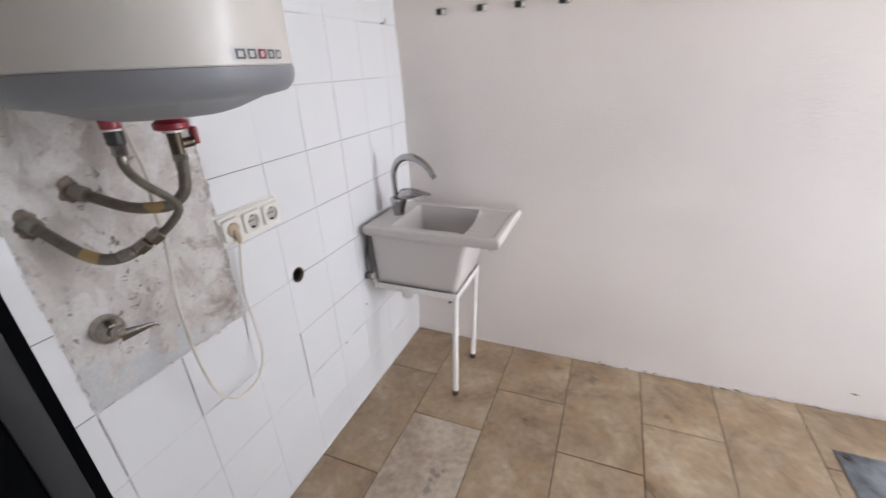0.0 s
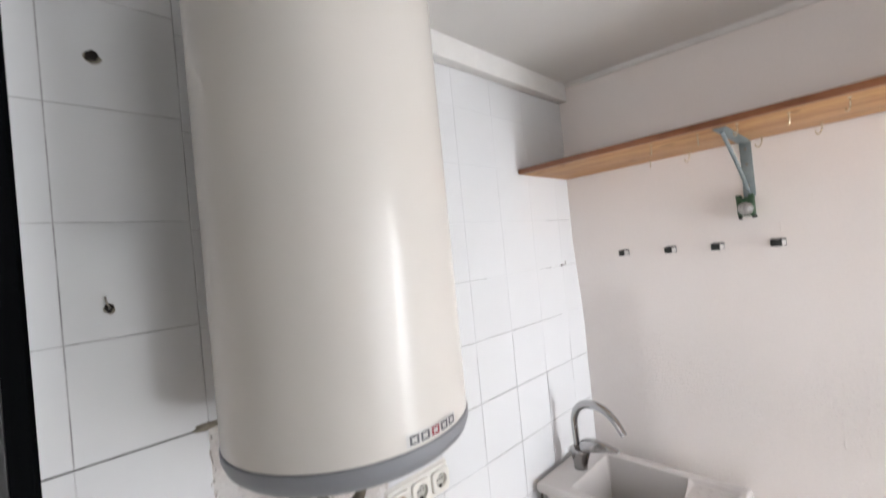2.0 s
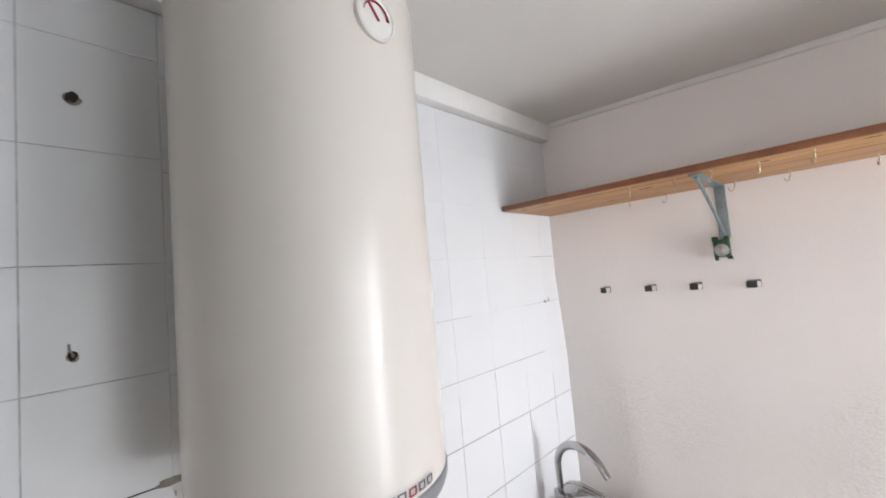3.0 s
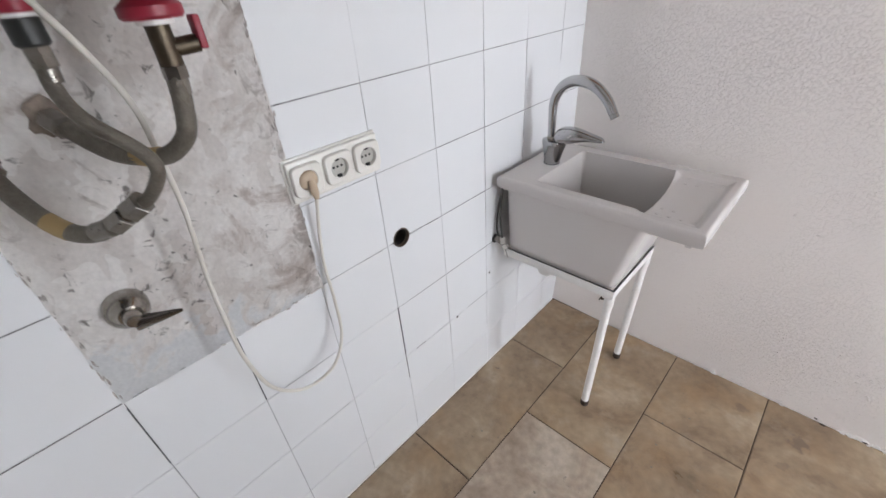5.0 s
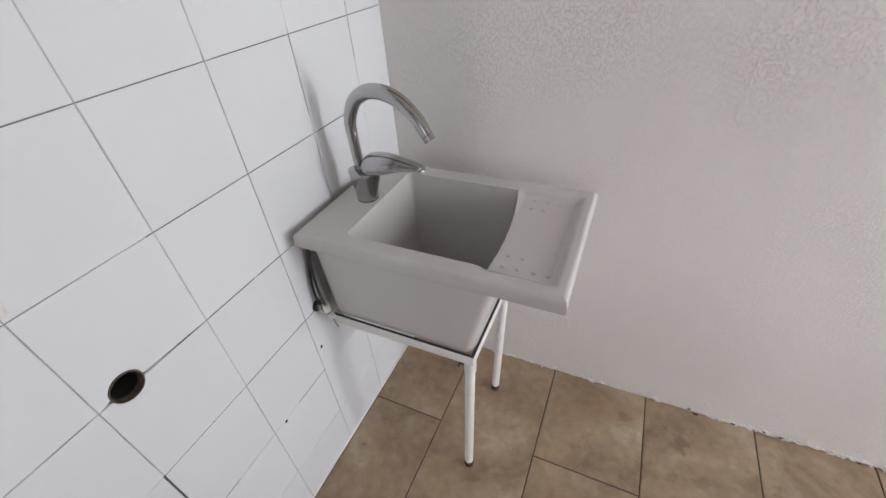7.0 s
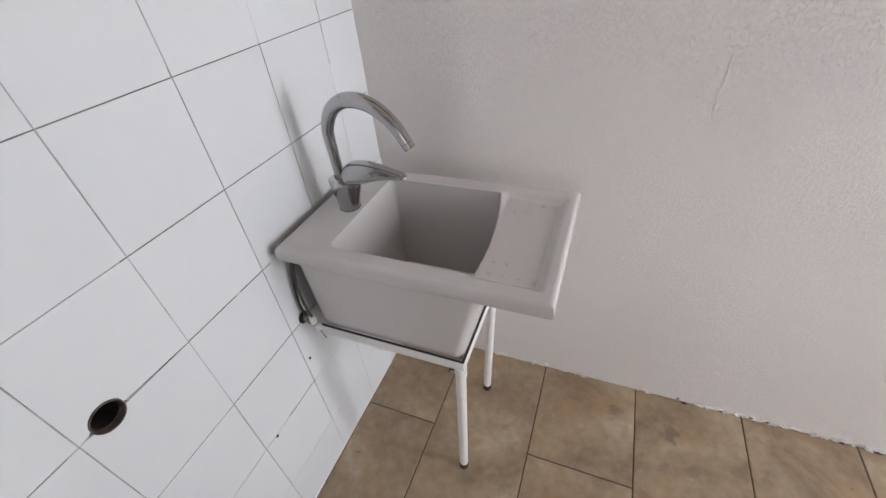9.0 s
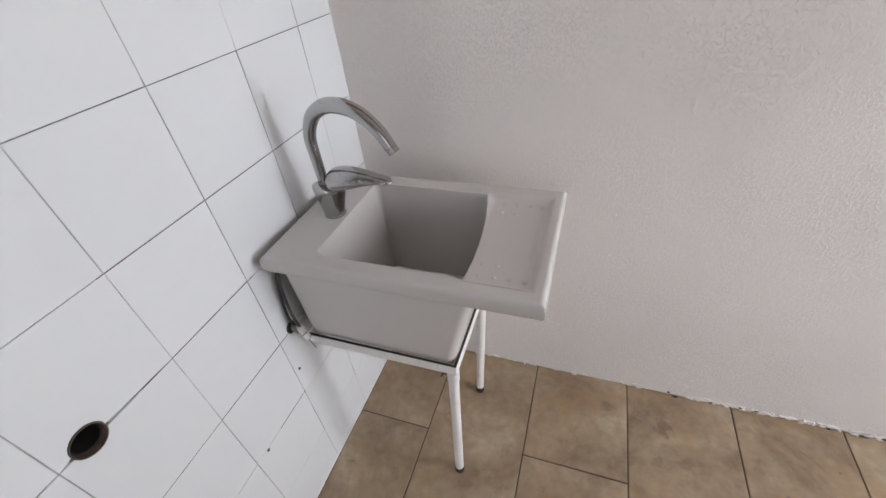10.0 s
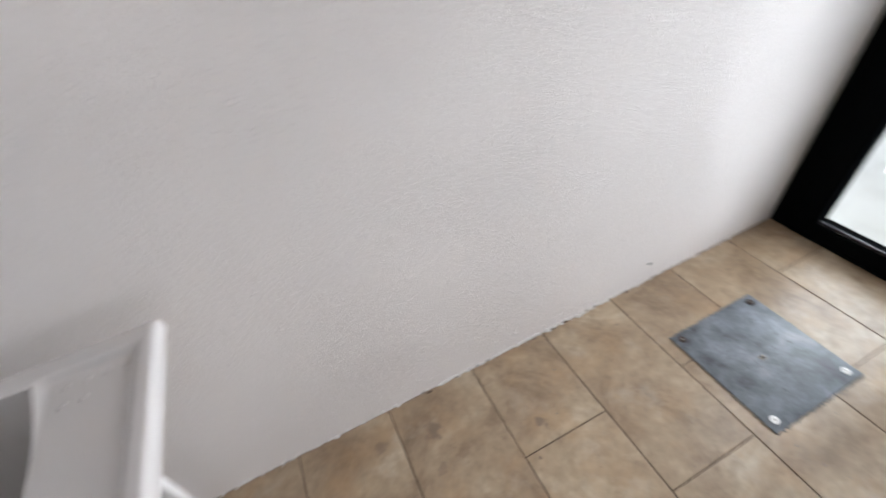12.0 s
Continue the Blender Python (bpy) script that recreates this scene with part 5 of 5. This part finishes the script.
# ---------------------------------------------------------------- small things on the walls
def wall_plug(y, z, size, seed, hook=False):
    d = thing("wall_plug", (0, y, z), "dark broken wall plug hole in the tiles", "wall plug", "wall plugs in the tiles")
    part("void", lump((0.0005, y, z), size, seed, squash=(0.22, 0.9, 1.1)), DARK, d)
    part("rim", lump((0.0003, y, z - size * 0.2), size * 1.15, seed + 4, squash=(0.12, 1, 0.9)), MORTAR, d)
    if hook:
        part("screw_hook", tube([(0.0, y, z), (0.012, y, z + 0.002), (0.016, y - 0.004, z + 0.012), (0.014, y - 0.005, z + 0.022)], 0.0016, 5, 8), DULL_STEEL, d)


wall_plug(-1.594, 2.044, 0.0105, 1)
wall_plug(-1.600, 1.606, 0.0075, 2, True)
wall_plug(-0.478, 0.439, 0.0042, 3)
wall_plug(-0.652, 0.356, 0.0040, 5)
h2 = thing("screw_hook", (0, -0.113, 1.553), "small rusty screw hook in the tiled wall", "hook")
part("shank", tube([(-0.002, -0.113, 1.548), (0.014, -0.113, 1.549), (0.020, -0.113, 1.556), (0.018, -0.113, 1.566)], 0.0017, 6, 8), DULL_STEEL, h2)
part("plug", lump((0.0004, -0.113, 1.548), 0.0055, 8, squash=(0.3, 1, 1)), RUST, h2)

m1 = part("mortar_lump", lump((-0.0005, -1.470, 1.358), 0.013, 12, squash=(0.3, 2.0, 0.6), sub=3), MORTAR)
tagged(m1, "rough greenish mortar lump stuck on the tile joint", "mortar")
sp = part("wall_chip", lump((1.945, -0.0005, 0.097), 0.008, 21, squash=(1.4, 0.3, 0.5)), DARK)
tagged(sp, "small dark chip in the plaster wall", "chip")

GRAINS = ((0.98, 0.17, 0.14, 0.06), (1.0, 0.22, 0.1, 0.04), (1.38, 0.06, 0.12, 0.02), (0.95, 0.1, 0.15, 0.03), (0.56, 0.24, 0.03, 0.04), (1.3, 0.5, 0.5, 0.35), (1.65, 0.045, 0.12, 0.012))
PIMPLES = ((0.813, 1.035, 0.0016, 0.045), (0.811, 0.965, 0.003, 0.02), (0.722, 1.66, 0.003, 0.005), (0.728, 1.70, 0.003, 0.004), (0.716, 1.622, 0.002, 0.02), (0.70, 1.06, 0.004, 0.006), (0.715, 1.045, 0.003, 0.003), (0.86, 1.755, 0.004, 0.004),
           (1.21, 0.86, 0.003, 0.004), (1.33, 1.02, 0.004, 0.003), (0.62, 0.34, 0.012, 0.014), (1.42, 0.55, 0.004, 0.005), (1.15, 0.62, 0.003, 0.003), (1.6, 0.95, 0.004, 0.003))
# plaster crumbs along the foot of the rough wall
cb = bmesh.new()
for k in range(1700):
    x = 0.30 + 2.2 * rng.random() ** 1.1
    dense = 0.6 if 1.05 < x < 2.0 else 0.1
    if rng.random() > dense:
        continue
    s = rng.uniform(0.0015, 0.0056)
    lump((x, -rng.uniform(0.0, 0.013) * (0.4 + noise.noise(Vector((x * 7, 0, 0))) ** 2 * 3), rng.uniform(0.0, 0.014)), s, k, bm=cb, squash=(rng.uniform(0.8, 2.2), 0.8, rng.uniform(0.5, 0.9)), sub=1)
tagged(part("plaster_crumbs", cb, CRUMB, smooth=False), "white plaster crumbs along the foot of the wall", "crumbs", kind="stuff")
cd = bmesh.new()
for k in range(30):
    x = 0.75 + 1.75 * rng.random()
    lump((x, -rng.uniform(0.002, 0.012), rng.uniform(0.002, 0.012)), rng.uniform(0.0015, 0.005), k + 900, bm=cd, squash=(rng.uniform(1, 2.6), 0.7, 0.6), sub=1)
tagged(part("dark_chips", cd, RUST, smooth=False), "dark chips and gaps at the foot of the wall", "chips", kind="stuff")
fl = bmesh.new()
for k in range(34):
    lump((rng.uniform(0.1, 2.4), rng.uniform(-1.3, -0.05), 0.0008), rng.uniform(0.0015, 0.004), k + 300, bm=fl, squash=(1.3, 1, 0.35), sub=1)
tagged(part("floor_grit", fl, MORTAR, smooth=False), "scattered grit and crumbs on the floor tiles", "grit", kind="stuff")
# old paint runs and pimples on the rough wall
for k, (x, z, w, h) in enumerate(PIMPLES):
    tagged(part("paint_run", lump((x, -0.0002, z), 1.0, k + 50, squash=(w, 0.0011, h), sub=2), PLASTER), "raised old paint run on the rough plaster wall", "paint run", "paint runs on the wall")
# coarse grains left in the paint
gr = bmesh.new()
rg = random.Random(31)
for k in range(420):
    cx, cz, sx, sz = GRAINS[k % len(GRAINS)]
    x, z = rg.gauss(cx, sx), rg.gauss(cz, sz)
    if z < 0.02 or x < 0.1 or x > EAST - 0.05:
        continue
    lump((x, -0.0002, z), rg.uniform(0.0014, 0.0046), k + 2000, bm=gr, squash=(rg.uniform(0.7, 1.6), 0.5, rg.uniform(0.7, 1.6)), sub=1)
tagged(part("plaster_grains", gr, PLASTER), "coarse grains standing out of the white painted plaster", "grains", kind="stuff")
# strip of mortar at the foot of the tiled wall
jb = box((-0.001, SOUTH, -0.002), (0.0035, -0.002, 0.004), 0.001)
structure("baseboard_joint", jb, CRUMB, "thin white caulked joint along the tiled wall", "trim")


# ---------------------------------------------------------------- floor hatch
def hatch():
    x0, x1, y0, y1 = 1.823, 2.202, -0.614, -0.240
    d = thing("floor_hatch", ((x0 + x1) / 2, (y0 + y1) / 2, 0), "dull blue-grey metal floor hatch with mortar round its edge", "hatch")
    part("plate", box((x0, y0, 0.0005), (x1, y1, 0.0055), 0.001), PLATE, d)
    eb2 = bmesh.new()
    rr = random.Random(8)
    for k in range(260):
        t, side = rr.random(), rr.randrange(4)
        e = rr.uniform(-0.003, 0.004)
        p = ((x0 + e, y0 + t * (y1 - y0)), (x1 - e, y0 + t * (y1 - y0)), (x0 + t * (x1 - x0), y0 + e), (x0 + t * (x1 - x0), y1 - e))[side]
        lump((p[0], p[1], 0.002), rr.uniform(0.0015, 0.0055), k, bm=eb2, squash=(1.3, 1.3, 0.5), sub=1)
    part("mortar_edge", eb2, MORTAR, d, "crumbling grey mortar edge", smooth=False)["kind"] = "stuff"
    for px, py, mat in ((x0 + 0.03, y0 + 0.03, WHITE_PLASTIC), (x1 - 0.032, y0 + 0.03, WHITE_PLASTIC), (x0 + 0.028, y1 - 0.025, RUST), (x1 - 0.03, y1 - 0.028, RUST)):
        w = part("washer", lathe([(0.0125, 0.0), (0.0125, 0.002), (0.010, 0.0028), (0, 0.0028)], Matrix.Translation((px, py, 0.0053)), 20), mat, d, "white washer" if mat is WHITE_PLASTIC else "rusty screw recess")
        part("screw", rod((px, py, 0.0078), (px, py, 0.0095), 0.0035, 0.0005, 10), DULL_STEEL, w)
    part("lifting_slot", box((x0 + 0.175, y0 + 0.172, 0.0053), (x0 + 0.195, y0 + 0.186, 0.0064), 0.0005), MORTAR, d)
    # raised near-black piece, coloured for the shade in the slot
    part("lifting_slot_void", box((x0 + 0.179, y0 + 0.175, 0.006), (x0 + 0.191, y0 + 0.183, 0.0068)), DARK, d, smooth=False)


hatch()

# ---------------------------------------------------------------- wall tiles
PITCH_Y = 0.1945
YS = [0.048] + [-0.105 - PITCH_Y * k for k in range(9)] + [SOUTH]
ZS = [0.0, 0.163, 0.361, 0.557, 0.759, 0.953, 1.147, 1.347, 1.546, 1.738, 1.930, 2.120, 2.249]
ZS_LEFT = [0.0, 0.155, 0.355, 0.555, 0.754, 0.953, 1.155, 1.355, 1.555, 1.755, 1.954, 2.150, 2.249]
GAP = 0.0006
shared = {}


def tile_mesh(w, h):
    key = (round(w, 4), round(h, 4))
    if key not in shared:
        bm = bmesh.new()
        lo = [bm.verts.new((-0.004, sy * w / 2, sz * h / 2)) for sy, sz in ((-1, -1), (1, -1), (1, 1), (-1, 1))]
        md = [bm.verts.new((-0.0008, sy * w / 2, sz * h / 2)) for sy, sz in ((-1, -1), (1, -1), (1, 1), (-1, 1))]
        hi = [bm.verts.new((0, sy * (w / 2 - 0.0007), sz * (h / 2 - 0.0007))) for sy, sz in ((-1, -1), (1, -1), (1, 1), (-1, 1))]
        for p, q in ((lo, md), (md, hi)):
            for k in range(4):
                bm.faces.new((p[k], p[(k + 1) % 4], q[(k + 1) % 4], q[k]))
        bm.faces.new(hi)
        shared[key] = mesh("wall_tile", bm, TILE)
    return shared[key]


def cut_tile(y0, y1, z0, z1):
    """A tile with the arc of the waste hole taken out of its top or bottom edge."""
    r, (cy, cz) = 0.0265, HOLE
    if z0 > 0.7:
        arc = sorted(((cy + r * math.cos(t), cz + r * math.sin(t)) for t in [math.pi * k / 40 for k in range(-6, 47)] if cz + r * math.sin(t) > z0), key=lambda p: p[0])
        outline = [(y0, z0), *arc, (y1, z0), (y1, z1), (y0, z1)]
    else:
        arc = sorted(((cy + r * math.cos(t), cz + r * math.sin(t)) for t in [math.pi * k / 40 for k in range(40, 81)] if cz + r * math.sin(t) < z1), key=lambda p: -p[0])
        outline = [(y0, z0), (y1, z0), (y1, z1), *arc, (y0, z1)]
    return mesh("wall_tile", prism(outline, -0.004, 0.0), TILE)


bpy.context.view_layer.update()
for ya, yb in zip(YS, YS[1:]):
    rows = ZS_LEFT if ya < -1.4 else ZS
    for za, zb in zip(rows, rows[1:]):
        cy, cz = (ya + yb) / 2, (za + zb) / 2
        if -1.47 < cy < -1.07 and 0.75 < cz < 1.36:
            continue
        w, h = ya - yb - 2 * GAP, zb - za - 2 * GAP
        if h < 0.004:
            continue
        holed = yb < HOLE[0] < ya and (abs(za - HOLE[1]) < 0.02 or abs(zb - HOLE[1]) < 0.02)
        if holed:
            t = new("wall_tile", cut_tile(yb + GAP, ya - GAP, za + GAP, zb - GAP))
        else:
            t = new("wall_tile", tile_mesh(w, h))
            t.matrix_world = pose(rng.uniform(-0.0003, 0.0002), cy, cz, 0, rng.uniform(-0.12, 0.12), rng.uniform(-0.12, 0.12))
        t.parent = wall_west

# joints filled with paint above the sockets
filler = new("joint_paint", mesh("joint_paint", box((-0.0015, -1.07, 1.16), (-0.0006, 0.048, 2.248)), TILE))
filler.parent = wall_west

# joints that have opened and collected dirt
CRACK = material("crack_dirt", (0.035, 0.035, 0.038), 0.9, spot=(0.16, 0.16, 0.16), scale=20, amount=0.8)
FAINT = material("joint_grey", (0.30, 0.30, 0.305), 0.9, spot=(0.66, 0.66, 0.67), scale=14, amount=1.0)
SOOT = material("joint_dirt", (0.085, 0.085, 0.09), 0.9, spot=(0.34, 0.34, 0.34), scale=16, amount=0.9)
CRACKED_JOINTS = (
    (-0.884, 0.557, -0.884, 0.38, 0.0034), (-0.8845, 0.38, -0.8845, 0.27, 0.0021), (-1.272, 0.75, -1.272, 0.56, 0.0022), (-1.467, 0.74, -1.467, 0.57, 0.0022), (-1.661, 0.95, -1.661, 0.36, 0.0022),
    (-1.70, 1.355, -1.48, 1.355, 0.0030),
)
DIRTY_JOINTS = (
    (-0.884, 0.557, -0.70, 0.557, 0.0014), (-0.60, 0.361, -0.49, 0.361, 0.0014), (-1.66, 1.155, -1.47, 1.155, 0.0018), (-1.66, 0.953, -1.47, 0.953, 0.0018),
    (-1.70, 0.754, -1.30, 0.754, 0.0016), (-1.068, 1.147, -0.70, 1.147, 0.0016), (-0.70, 1.147, 0.02, 1.147, 0.0009), (-1.07, 1.347, -0.69, 1.347, 0.0010),
    (-0.45, 0.953, 0.02, 0.953, 0.0008), (-0.98, 1.546, -0.60, 1.546, 0.0008), (-0.28, 1.546, 0.02, 1.546, 0.0008), (-0.75, 0.759, -0.57, 0.759, 0.0009),
    (-0.70, 0.953, -0.45, 0.953, 0.0012), (-0.56, 0.759, -0.47, 0.759, 0.0014), (-0.69, 1.347, -0.15, 1.347, 0.0010), (-0.20, 1.738, -0.01, 1.738, 0.0012),
    (-0.70, 0.557, -0.45, 0.557, 0.0012), (-0.84, 0.361, -0.80, 0.361, 0.0010),
)
GREY_JOINTS = (
    (-0.6885, 1.30, -0.6885, 0.30, 0.0009), (-0.494, 1.33, -0.494, 0.20, 0.0009), (-0.2995, 1.147, -0.2995, 0.86, 0.0009), (-0.884, 1.15, -0.884, 1.05, 0.0009),
    (-0.884, 0.953, -0.884, 0.56, 0.0009), (-0.105, 1.25, -0.105, 1.06, 0.0009), (-1.078, 0.50, -1.078, 0.12, 0.0009), (-1.24, 0.557, -1.10, 0.557, 0.0009),
    (-1.467, 0.557, -1.467, 0.20, 0.0009), (-1.272, 0.56, -1.272, 0.18, 0.0009), (-1.18, 0.361, -1.09, 0.361, 0.0009), (-1.06, 0.759, -0.90, 0.759, 0.0009),
    (-1.661, 1.36, -1.661, 2.24, 0.0022), (-1.72, 1.555, -1.48, 1.555, 0.0018), (-1.72, 1.755, -1.48, 1.755, 0.0014), (-1.72, 1.954, -1.48, 1.954, 0.0016),
)


def open_joint(ya, za, yb, zb, wide, mat):
    w2 = wide / 2
    lo = (-0.0015, min(ya, yb) - (w2 if ya == yb else 0), min(za, zb) - (w2 if za == zb else 0))
    hi = (0.0007 if mat is CRACK else 0.0004, max(ya, yb) + (w2 if ya == yb else 0), max(za, zb) + (w2 if za == zb else 0))
    o = new("open_joint", mesh("open_joint", box(lo, hi), mat))
    o.parent = wall_west


for joints, mat in ((CRACKED_JOINTS, CRACK), (DIRTY_JOINTS, SOOT), (GREY_JOINTS, FAINT)):
    for joint in joints:
        open_joint(*joint, mat)

# ---------------------------------------------------------------- floor tiles
XS = [0.004, 0.25, 0.558, 0.859, 1.168, 1.462, 1.772, 2.075, 2.391, EAST + 0.02]
fshared = {}


def floor_tile_mesh(w, l, mat):
    key = (round(w, 4), round(l, 4), mat.name)
    if key not in fshared:
        bm = bmesh.new()
        c = ((-1, -1), (1, -1), (1, 1), (-1, 1))
        lo = [bm.verts.new((sx * w / 2, sy * l / 2, -0.006)) for sx, sy in c]
        md = [bm.verts.new((sx * w / 2, sy * l / 2, -0.001)) for sx, sy in c]
        hi = [bm.verts.new((sx * (w / 2 - 0.0014), sy * (l / 2 - 0.0014), 0)) for sx, sy in c]
        for p, q in ((lo, md), (md, hi)):
            for k in range(4):
                bm.faces.new((p[k], p[(k + 1) % 4], q[(k + 1) % 4], q[k]))
        bm.faces.new(hi)
        fshared[key] = mesh("floor_tile", bm, mat)
    return fshared[key]


for i, (xa, xb) in enumerate(zip(XS, XS[1:])):
    first = -0.222 if i == 8 else -0.333 if i % 2 == 0 else -0.587
    js = [0.0] + [first - 0.572 * k for k in range(8)] + [-4.88]
    js = [j for j in js if j >= -4.88]
    for ja, jb2 in zip(js, js[1:]):
        if ja - jb2 < 0.02:
            continue
        pale = i == 1 and abs(ja + 0.587) < 0.01
        t = new("floor_tile", floor_tile_mesh(xb - xa - 0.0036, ja - jb2 - 0.0036, STONE_PALE if pale else STONE))
        t.matrix_world = pose((xa + xb) / 2, (ja + jb2) / 2, rng.uniform(-0.0004, 0.0002), rng.uniform(-0.08, 0.08), rng.uniform(-0.08, 0.08), 0)
        t.parent = floor
